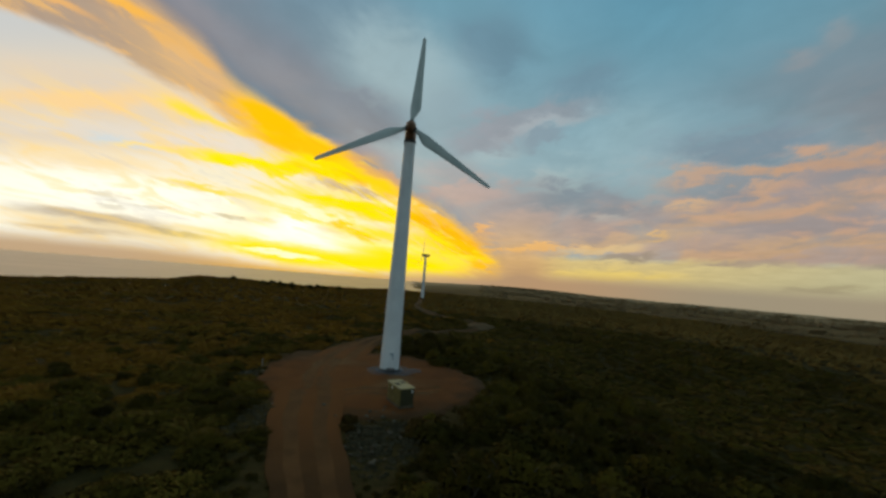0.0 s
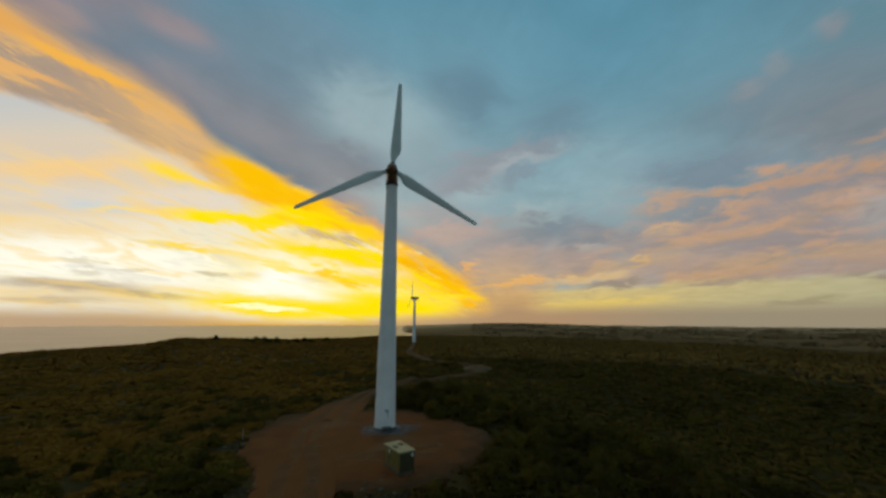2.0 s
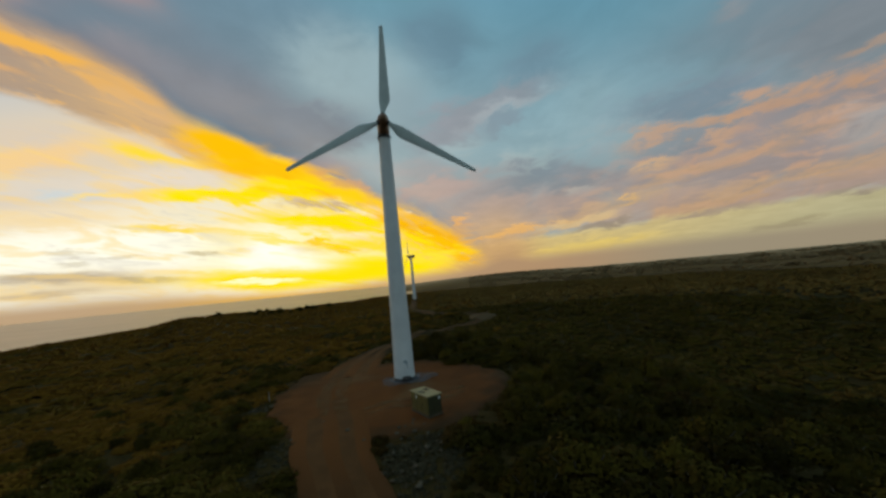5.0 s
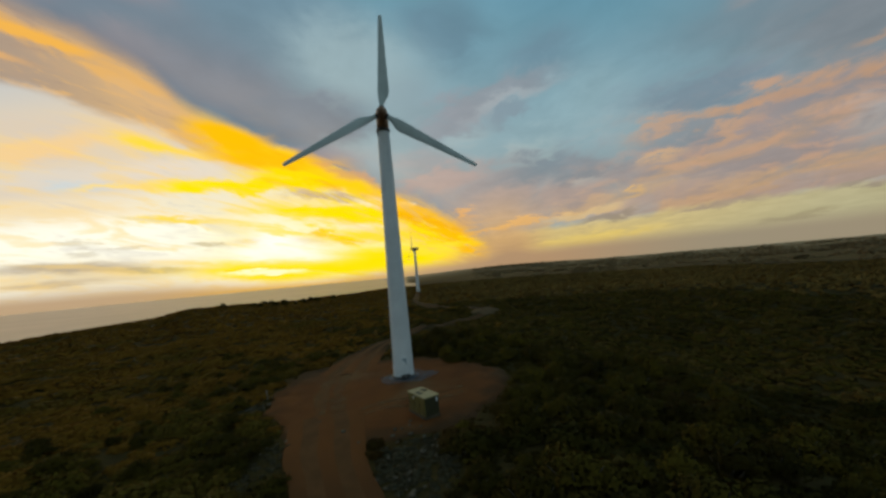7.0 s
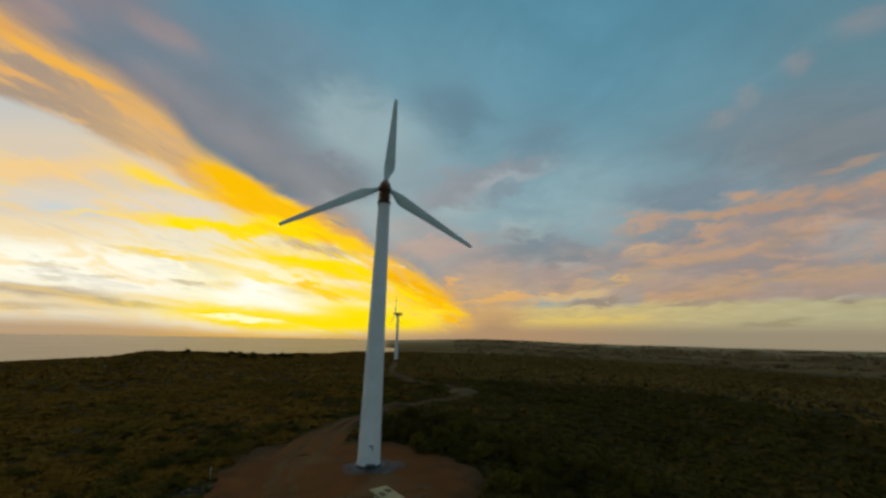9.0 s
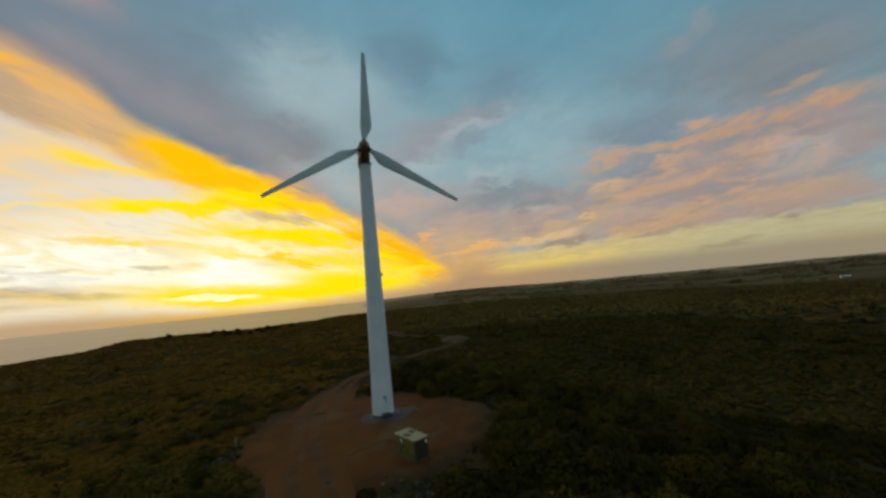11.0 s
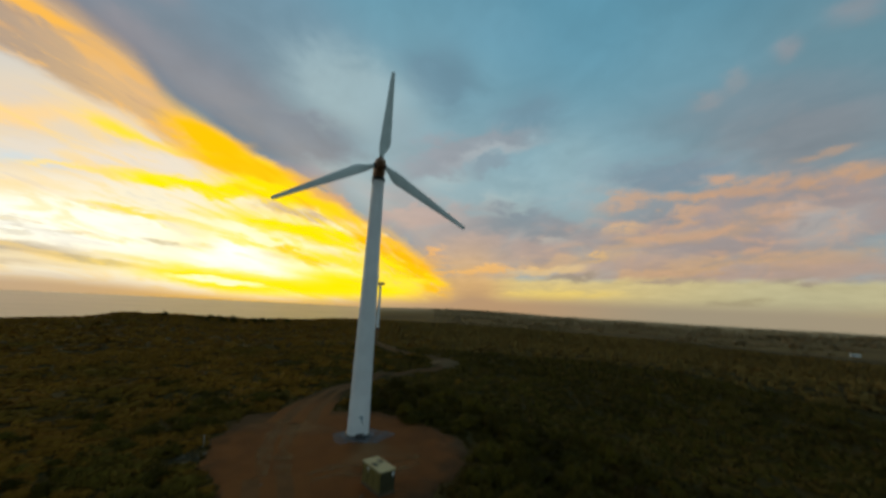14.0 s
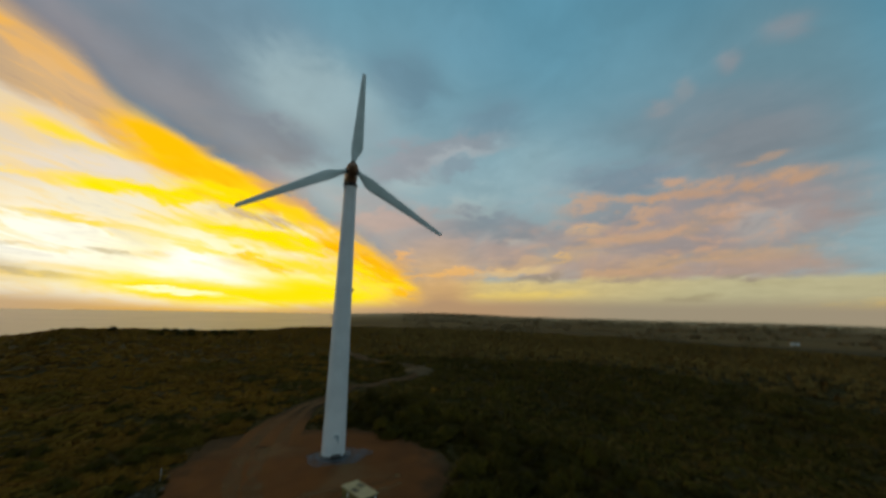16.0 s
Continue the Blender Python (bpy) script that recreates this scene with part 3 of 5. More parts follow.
# far scrub, wood and ridge leaves are paler: haze put into their colours
leaf_far_haze = material("hazy_scrub_leaves", (0.112, 0.070, 0.016), (0.068, 0.046, 0.011), 0.04, 0.4, 0.85, 0, 0.0, island=0.06, spec=0.03, leafy=True)
leaf_wood_haze = material("hazy_wood_leaves", (0.24, 0.163, 0.080), (0.185, 0.126, 0.062), 0.003, 0.05, 0.85, 0, 0.0, island=0.12, spec=0.03, leafy=True)
leaf_mid = material("plateau_leaves", (0.092, 0.064, 0.010), (0.052, 0.040, 0.007), 0.08, 0.6, 0.8, 0, 0.0, island=0.06, spec=0.03, leafy=True, patch=(0.036, 0.028, 0.006))
leaf_ridge_haze = material("hazy_ridge_leaves", (0.200, 0.122, 0.034), (0.130, 0.082, 0.023), 0.012, 0.1, 0.85, 0, 0.0, island=0.2, spec=0.03, leafy=True)
post_white = material("white_post", (0.42, 0.40, 0.36), (0.30, 0.28, 0.26), 4.0, 30.0, 0.6, 0, 0.1)


def ground_material():
    """Heath soil near; the low country pales outward, with haze put into its colour."""
    m = bpy.data.materials.new("heath_ground")
    m.use_nodes = True
    t = m.node_tree
    bsdf = t.nodes["Principled BSDF"]
    g = t.nodes.new("ShaderNodeNewGeometry")
    s = t.nodes.new("ShaderNodeSeparateXYZ")
    t.links.new(g.outputs["Position"], s.inputs[0])
    fine, mid, wide_n = fractal(g.outputs["Position"], 0.9, 5, 0.65, 0.0, t), fractal(g.outputs["Position"], 0.06, 5, 0.6, 0.3, t), fractal(g.outputs["Position"], 0.004, 5, 0.6, 0.5, t)
    heath = blend(ramp(fine, 0.35, 0.65, t), (0.034, 0.025, 0.008), (0.054, 0.039, 0.012), t)
    heath = blend(ramp(mid, 0.42, 0.66, t), heath, (0.046, 0.028, 0.008), t)
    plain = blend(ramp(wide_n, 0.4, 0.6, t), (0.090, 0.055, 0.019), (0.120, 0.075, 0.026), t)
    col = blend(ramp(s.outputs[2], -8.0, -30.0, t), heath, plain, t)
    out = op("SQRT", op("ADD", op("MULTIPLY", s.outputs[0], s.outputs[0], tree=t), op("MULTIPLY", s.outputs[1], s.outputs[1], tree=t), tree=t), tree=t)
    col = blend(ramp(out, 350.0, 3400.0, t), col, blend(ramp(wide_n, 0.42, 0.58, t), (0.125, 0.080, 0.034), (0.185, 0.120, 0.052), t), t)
    col = blend(ramp(out, 1500.0, 3600.0, t), col, (0.38, 0.265, 0.145), t)  # haze over the farthest land, put into the colour
    t.links.new(col, bsdf.inputs["Base Color"])
    bsdf.inputs["Roughness"].default_value, bsdf.inputs["Specular IOR Level"].default_value = 0.95, 0.05
    n = t.nodes.new("ShaderNodeBump")
    n.inputs["Strength"].default_value, n.inputs["Distance"].default_value = 0.8, 0.4
    t.links.new(fine, n.inputs["Height"])
    t.links.new(n.outputs[0], bsdf.inputs["Normal"])
    return m


def water_material():
    m = bpy.data.materials.new("sea_water")
    m.use_nodes = True
    t = m.node_tree
    bsdf = t.nodes["Principled BSDF"]
    pos = t.nodes.new("ShaderNodeNewGeometry").outputs["Position"]
    # the tan base colour carries the sunset haze over the water
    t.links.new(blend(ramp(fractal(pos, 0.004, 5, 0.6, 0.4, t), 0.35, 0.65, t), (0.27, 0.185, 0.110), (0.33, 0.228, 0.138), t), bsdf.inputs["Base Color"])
    bsdf.inputs["Roughness"].default_value, bsdf.inputs["IOR"].default_value = 0.4, 1.33
    n = t.nodes.new("ShaderNodeBump")
    n.inputs["Strength"].default_value, n.inputs["Distance"].default_value = 0.25, 0.5
    t.links.new(fractal(t.nodes.new("ShaderNodeNewGeometry").outputs["Position"], 0.05, 6, 0.6, 0.2, t), n.inputs["Height"])
    t.links.new(n.outputs[0], bsdf.inputs["Normal"])
    return m


heath_ground, sea_water = ground_material(), water_material()


# ---- shape helpers ----
def step(x, lo, hi):
    k = np.clip((x - lo) / (hi - lo), 0, 1)
    return k * k * (3 - 2 * k)


def bumps(x, y, size, seed):
    """Smooth random relief, about -1 to 1."""
    rng, out = np.random.RandomState(seed), 0
    for i in range(7):
        a, k, ph = rng.uniform(0, 6.283), rng.uniform(0.6, 1.7) * 6.283 / size, rng.uniform(0, 6.283, 2)
        out = out + np.sin((x * np.cos(a) + y * np.sin(a)) * k + ph[0] + 0.9 * np.sin((x * np.sin(a) - y * np.cos(a)) * k * 0.7 + ph[1]))
    return out / 3.2


PAD = (-1.5, -4.0)


def pad_radius(a):
    return 13.0 + 3.8 * np.exp(-((np.mod(a - 2.25 + np.pi, 2 * np.pi) - np.pi) / 0.42) ** 2) - 2.0 * np.exp(-((np.mod(a - 3.80 + np.pi, 2 * np.pi) - np.pi) / 0.33) ** 2) + 0.4 * np.sin(5 * a + 1) + 0.3 * np.sin(11 * a) + 0.2 * np.sin(23 * a + 2) + 0.12 * np.sin(41 * a)


def height(x, y):
    """The hilltop: a flat pad, a dip to the east, a crest some 400 m out, then low country inland and the sea to the west."""
    x, y = np.asarray(x, float), np.asarray(y, float)
    pd = np.hypot(x - PAD[0], y - PAD[1])
    cd, az = np.hypot(x - 4, y + 46), np.degrees(np.arctan2(x - 4, y + 46))
    h = -7.0 * step(x, 9, 46) * (1 - step(y, 0, 75)) - 1.2 * step(-x, 14, 60) * (1 - step(y, 60, 200))
    h = h + step(pd, 15, 45) * 0.45 * bumps(x, y, 45, 3) + step(pd, 18, 30) * 0.3 * bumps(x, y, 13, 6)
    crest = np.interp(az, (-90, -48, -41, -36.5, -33, -28, -25, -19, -14, -6, 10, 24, 34, 48, 90), (-11, -6.2, -3.8, -2.8, 1.2, 0.5, -0.7, -1.6, -0.9, -3.2, -4.4, -6.1, -7.2, -11.0, -14))
    h = h + step(cd, 110, 330 - 70 * step(-az, 5, 15)) * (crest + 0.5 * bumps(x, y, 70, 4) - h)
    side = step(az, -13, 1) * (1 - step(np.abs(az), 120, 160))
    drop = step(cd, 400 - 110 * step(-az, 5, 15), 950 - 150 * step(-az, 5, 15))
    far_land = -32 + 29 * np.exp(-((az - 11) / 10.5) ** 2) * step(cd, 1100, 2700) + (3.6 * bumps(x, y, 700, 8) + 1.6 * bumps(x, y, 260, 9)) * step(cd, 800, 2200)
    return h + drop * (side * far_land + (1 - side) * -48.0 - h)


def mesh_from(name, verts, faces, mat, smooth=True, clump=None):
    """A mesh out of numpy arrays; faces all have the same number of corners."""
    me = bpy.data.meshes.new(name)
    verts, faces = np.asarray(verts, np.float32), np.asarray(faces, np.int32)
    n = faces.shape[1]
    me.vertices.add(len(verts)), me.loops.add(faces.size), me.polygons.add(len(faces))
    me.vertices.foreach_set("co", verts.ravel())
    me.loops.foreach_set("vertex_index", faces.ravel())
    me.polygons.foreach_set("loop_start", np.arange(0, faces.size, n, dtype=np.int32))
    me.polygons.foreach_set("use_smooth", np.full(len(faces), smooth))
    me.update(calc_edges=True)
    if clump is not None:
        at = me.attributes.new("clump", "FLOAT_VECTOR", "POINT")
        at.data.foreach_set("vector", np.asarray(clump, np.float32).ravel())
    me.materials.append(mat)
    return me


def grid_faces(rows, cols, wrap=False):
    i, j = np.meshgrid(np.arange(rows - 1), np.arange(cols if wrap else cols - 1), indexing="ij")
    k = (j + 1) % cols
    return np.stack([i * cols + j, i * cols + k, (i + 1) * cols + k, (i + 1) * cols + j], -1).reshape(-1, 4)


def part(name, bm, mat, parent, label="", smooth=False):
    """Links a bmesh as one mesh object under a thing or under a part."""
    me = bpy.data.meshes.new(name)
    bmesh.ops.recalc_face_normals(bm, faces=bm.faces)
    for f in bm.faces:
        f.smooth = smooth
    bm.to_mesh(me)
    bm.free()
    me.materials.append(mat)
    ob = new(name, me)
    ob.parent = parent
    return tagged(ob, label)


def box(w, d, h, at=(0, 0, 0), bevel=0.0, segs=2):
    bm = bmesh.new()
    bmesh.ops.create_cube(bm, size=1, matrix=Matrix.Translation(at) @ Matrix.Diagonal((w, d, h, 1)))
    if bevel:
        bmesh.ops.bevel(bm, geom=bm.edges[:], offset=bevel, segments=segs, profile=0.6, affect="EDGES")
    return bm


def lathe(profile, segs=48, caps=True):
    """A body of revolution round z: (radius, z) from bottom to top."""
    bm = bmesh.new()
    rings = [[bm.verts.new((r * math.cos(6.28319 * i / segs), r * math.sin(6.28319 * i / segs), z)) for i in range(segs)] for r, z in profile]
    for a, b in zip(rings, rings[1:]):
        for i in range(segs):
            bm.faces.new((a[i], a[(i + 1) % segs], b[(i + 1) % segs], b[i]))
    if caps:
        bm.faces.new(rings[0][::-1]), bm.faces.new(rings[-1])
    return bm


def loft(rings, caps=True):
    bm = bmesh.new()
    vs = [[bm.verts.new(p) for p in ring] for ring in rings]
    n = len(vs[0])
    for a, b in zip(vs, vs[1:]):
        for i in range(n):
            bm.faces.new((a[i], a[(i + 1) % n], b[(i + 1) % n], b[i]))
    if caps:
        bm.faces.new(vs[0][::-1]), bm.faces.new(vs[-1])
    return bm


# ---- ground, sea, pad and tracks ----
seg, radii = 300, np.concatenate([[0.5], 2.0 * 1.056 ** np.arange(144)])
radii = radii[radii < 4850]
ang = np.arange(seg) * 2 * np.pi / seg
gx, gy = radii[:, None] * np.cos(ang), radii[:, None] * np.sin(ang) - 8
gz = height(gx, gy) - 0.05
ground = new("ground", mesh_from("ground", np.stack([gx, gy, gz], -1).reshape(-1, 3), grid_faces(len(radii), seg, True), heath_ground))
tagged(ground, "dark heath hilltop falling to low country paled like haze", "ground", kind="structure")

rr = np.array([300, 700, 1300, 2200, 3400, 4950.0])
aa = np.radians(np.linspace(60, 300, 61))
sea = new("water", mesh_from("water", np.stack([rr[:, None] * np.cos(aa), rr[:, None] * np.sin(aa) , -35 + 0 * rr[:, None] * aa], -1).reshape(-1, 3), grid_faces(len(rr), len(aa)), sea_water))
tagged(sea, "calm open sea shining under the sunset, tinted tan like haze", "sea", kind="structure")

pr, pa = np.linspace(0.0, 1.0, 26)[:, None], np.arange(240) * 2 * np.pi / 240
rad = pr * pad_radius(pa)
px_, py_ = PAD[0] + rad * np.cos(pa), PAD[1] + rad * np.sin(pa)
pz_ = height(px_, py_) + 0.03 + 0.03 * bumps(px_, py_, 4, 12) - 0.12 * step(pr + 0 * rad, 0.97, 1.0)
pad = new("gravel_pad", mesh_from("gravel_pad", np.stack([px_, py_, pz_], -1).reshape(-1, 3), grid_faces(26, 240, True), gravel))
tagged(pad, "round turning area of bare red gravel", "ground", kind="structure")


def curve_points(points, gap=1.0):
    """A smooth line through the points, about one point a metre."""
    p, out = [Vector(q) for q in points], []
    p = [p[0] * 2 - p[1], *p, p[-1] * 2 - p[-2]]
    for a, b, c, d in zip(p, p[1:], p[2:], p[3:]):
        n = max(2, int((c - b).length / gap))
        for i in range(n):
            s = i / n
            out.append(0.5 * (2 * b + (c - a) * s + (2 * a - 5 * b + 4 * c - d) * s * s + (3 * b - a - 3 * c + d) * s ** 3))
    return np.array([(q.x, q.y) for q in out])


def reddened(mat):
    """The tracks take on the red of the pad where they leave it."""
    t = mat.node_tree
    bsdf = t.nodes["Principled BSDF"]
    was, gap_ = bsdf.inputs["Base Color"].links[0].from_socket, t.nodes.new("ShaderNodeVectorMath")
    gap_.operation = "DISTANCE"
    t.links.new(t.nodes.new("ShaderNodeNewGeometry").outputs["Position"], gap_.inputs[0])
    gap_.inputs[1].default_value = (-1.9, -3.6, 0)
    near_pad = blend(fractal(t.nodes["Noise Texture"].inputs[0].links[0].from_socket, 0.3, 4, 0.6, 0.2, t), (0.094, 0.034, 0.009), (0.160, 0.058, 0.015), t)
    t.links.new(blend(ramp(gap_.outputs["Value"], 24.0, 13.0, t), was, near_pad, t), bsdf.inputs["Base Color"])


for dirt in (wheel_dirt, sand):
    reddened(dirt)
FRONT = curve_points([(-6.2, -10.6), (-5.2, -13.6), (-4, -18), (-1.6, -24), (0.2, -28), (4.5, -38), (9, -50), (15, -75), (18, -110)])
BACK = curve_points([(-7.6, 3.5), (-7.6, 10), (-6.5, 17), (-4, 24), (1.5, 34), (8, 44), (14.5, 50), (18.5, 57), (14, 66), (6, 77), (-1, 95), (-5, 117), (-7, 165), (-9, 216)])


def track(name, line, width, mat, label, lift, flare=0.0):
    """A strip with two worn wheel ruts and uneven edges, wider where it leaves the pad."""
    d = np.gradient(line, axis=0)
    d /= np.linalg.norm(d, axis=1)[:, None]
    side = np.stack([d[:, 1], -d[:, 0]], -1)
    cross = np.array([-0.5, -0.42, -0.3, -0.2, -0.1, 0, 0.1, 0.2, 0.3, 0.42, 0.5])
    dip = np.array([-0.10, 0.0, -0.03, -0.07, -0.03, 0.03, -0.03, -0.07, -0.03, 0.0, -0.10])
    w = width * (1 + 0.12 * bumps(line[:, 0], line[:, 1], 9, 21))[:, None] + flare * np.exp(-(np.arange(len(line)) / 13.0) ** 2)[:, None]
    q = line[:, None, :] + side[:, None, :] * (cross * w)[:, :, None]
    z = height(q[..., 0], q[..., 1]) + lift + dip
    me = mesh_from(name, np.concatenate([q, z[..., None]], -1).reshape(-1, 3), grid_faces(len(line), len(cross)), mat)
    me.materials.append(packed)
    me.polygons.foreach_set("material_index", np.tile(np.isin(np.arange(len(cross) - 1), (2, 3, 6, 7)).astype(np.int32), len(line) - 1))
    ob = new(name, me)
    return tagged(ob, label, "road", kind="structure")


track("access_track", FRONT, 4.1, wheel_dirt, "tan dirt access track with worn wheel ruts", 0.15, 2.2)
track("service_track", BACK, 2.6, sand, "pale winding sand track through the heath", 0.09, 5.0)



def broken(mat, lo, hi, scale):
    """Lets a thin layer wear through to what lies under it."""
    t = mat.node_tree
    pos = t.nodes.new("ShaderNodeNewGeometry").outputs["Position"]
    t.links.new(ramp(fractal(pos, scale, 5, 0.65, 0.2, t), lo, hi, t), t.nodes["Principled BSDF"].inputs["Alpha"])
    return mat


worn_tan = broken(material("worn_tan_gravel", (0.215, 0.118, 0.052), (0.140, 0.074, 0.031), 0.4, 7.0, 0.95, 0, 0.6, 0.04, spec=0.1), 0.28, 0.80, 1.0)


apron_stone = broken(material("blue_grey_crushed_stone", (0.150, 0.165, 0.190), (0.075, 0.082, 0.095), 0.9, 9.0, 0.9, 0, 0.7, 0.04, spec=0.2), 0.22, 0.85, 1.1)
qa, qr = np.arange(72) * 2 * np.pi / 72, np.linspace(0.2, 1, 9)[:, None]
qw = qr * (2.7 + 0.35 * np.sin(2 * qa + 0.6) + 0.25 * np.sin(5 * qa) + 0.12 * np.sin(11 * qa))
qx, qy = 0.55 + qw * 1.2 * np.cos(qa), -0.35 + qw * np.sin(qa)
apron = new("stone_apron", mesh_from("stone_apron", np.stack([qx, qy, height(qx, qy) + 0.065 + 0.03 * bumps(qx, qy, 4, 12) - 0.05 * step(qr + 0 * qx, 0.8, 1.0)], -1).reshape(-1, 3), grid_faces(9, 72, True), apron_stone))
tagged(apron, "thin blue-grey crushed stone spread round the tower foot", "ground", kind="structure")


def wheel_mark(points, width):
    """A pale strip that wheels have worn into the pad."""
    line = curve_points(points, 0.5)
    d = np.gradient(line, axis=0)
    d /= np.linalg.norm(d, axis=1)[:, None]
    cross = np.linspace(-0.5, 0.5, 5)
    w = width * (1 + 0.35 * bumps(line[:, 0], line[:, 1], 3, 33))[:, None]
    q = line[:, None, :] + np.stack([d[:, 1], -d[:, 0]], -1)[:, None, :] * (cross * w)[:, :, None]
    z = height(q[..., 0], q[..., 1]) + 0.045 + 0.03 * bumps(q[..., 0], q[..., 1], 4, 12)
    ob = new("wheel_mark", mesh_from("wheel_mark", np.concatenate([q, z[..., None]], -1).reshape(-1, 3), grid_faces(len(line), 5), worn_tan))
    tagged(ob, "pale wheel mark worn across the red gravel", "road", kind="structure")


for off in (-0.85, 0.85):
    wheel_mark([(-5.0 + off, -14.4), (-6.2 + off, -9.5), (-7.6 + off, -4.0), (-8.2 + off, 1.0), (-8.5 + off, 6.0)], 1.3)
    wheel_mark([(-4.4 + off, -14.2), (-3.6 + off, -11.5), (-1.0, -9.2 - off), (3.0, -8.8 - off), (7.0, -6.4 - off)], 0.8)

sa, sr = np.arange(64) * 2 * np.pi / 64, np.linspace(0, 1, 8)[:, None]
sx = 16.6 + sr * (2.9 + 0.8 * np.sin(2 * sa + 2) + 0.7 * np.sin(3 * sa) + 0.4 * np.sin(7 * sa + 1)) * np.cos(sa) * 1.1
sy = 55.5 + sr * (2.9 + 0.8 * np.sin(2 * sa + 2) + 0.7 * np.sin(3 * sa) + 0.4 * np.sin(7 * sa + 1)) * np.sin(sa) * 1.6
patch_ob = new("sand_patch", mesh_from("sand_patch", np.stack([sx, sy, height(sx, sy) + 0.16 - 0.2 * step(sr + 0 * sx, 0.9, 1.0)], -1).reshape(-1, 3), grid_faces(8, 64, True), pale_sand))
tagged(patch_ob, "bare pale sand at the bend of the track", "ground", kind="structure")


def clear_of(x, y, margin):
    """False on the pad and the tracks."""
    a, r = np.arctan2(y - PAD[1], x - PAD[0]), np.hypot(x - PAD[0], y - PAD[1])
    ok = (r > pad_radius(a) + margin) & (np.hypot((x - 16.6) / 1.2, (y - 55.5) / 1.6) > 2.7)
    for line, half in ((FRONT, 2.3), (BACK, 2.0)):
        for i in range(0, len(line), 2):
            ok &= np.hypot(x - line[i, 0], y - line[i, 1]) > half + margin + (2.2 * math.exp(-(i / 13.0) ** 2) if line is BACK else 0)
    return ok


# ---- wind turbine ----
def blade_mesh():
    """A tapered, twisted blade along +z from its root flange to its tip; it faces -y."""
    rings = []
    for s, chord, thick, twist, lead in ((0.45, 0.50, 0.50, 0, 0.5), (1.0, 0.52, 0.46, 4, 0.48), (1.6, 0.80, 0.36, 10, 0.40), (2.3, 1.25, 0.27, 12, 0.32), (2.9, 1.36, 0.24, 11, 0.30),
                                         (4.5, 1.20, 0.19, 8, 0.30), (7.0, 0.96, 0.14, 5, 0.30), (9.5, 0.74, 0.10, 3, 0.30), (11.6, 0.54, 0.07, 1, 0.30), (12.5, 0.46, 0.05, 0, 0.30), (12.75, 0.32, 0.03, 0, 0.30)):
        ring, tw = [], radians(twist)
        for i in range(20):
            a = 6.28319 * i / 20
            cx, cy = 0.5 * math.cos(a), 0.5 * math.sin(a) * (1 if chord < 0.55 else 0.55 + 0.45 * (0.5 - 0.5 * math.cos(a + 3.1416)))
            x, y = (cx + 0.5 - lead) * chord, cy * thick
            ring.append((x * math.cos(tw) - y * math.sin(tw), x * math.sin(tw) + y * math.cos(tw), s))
        rings.append(ring)
    return loft(rings)


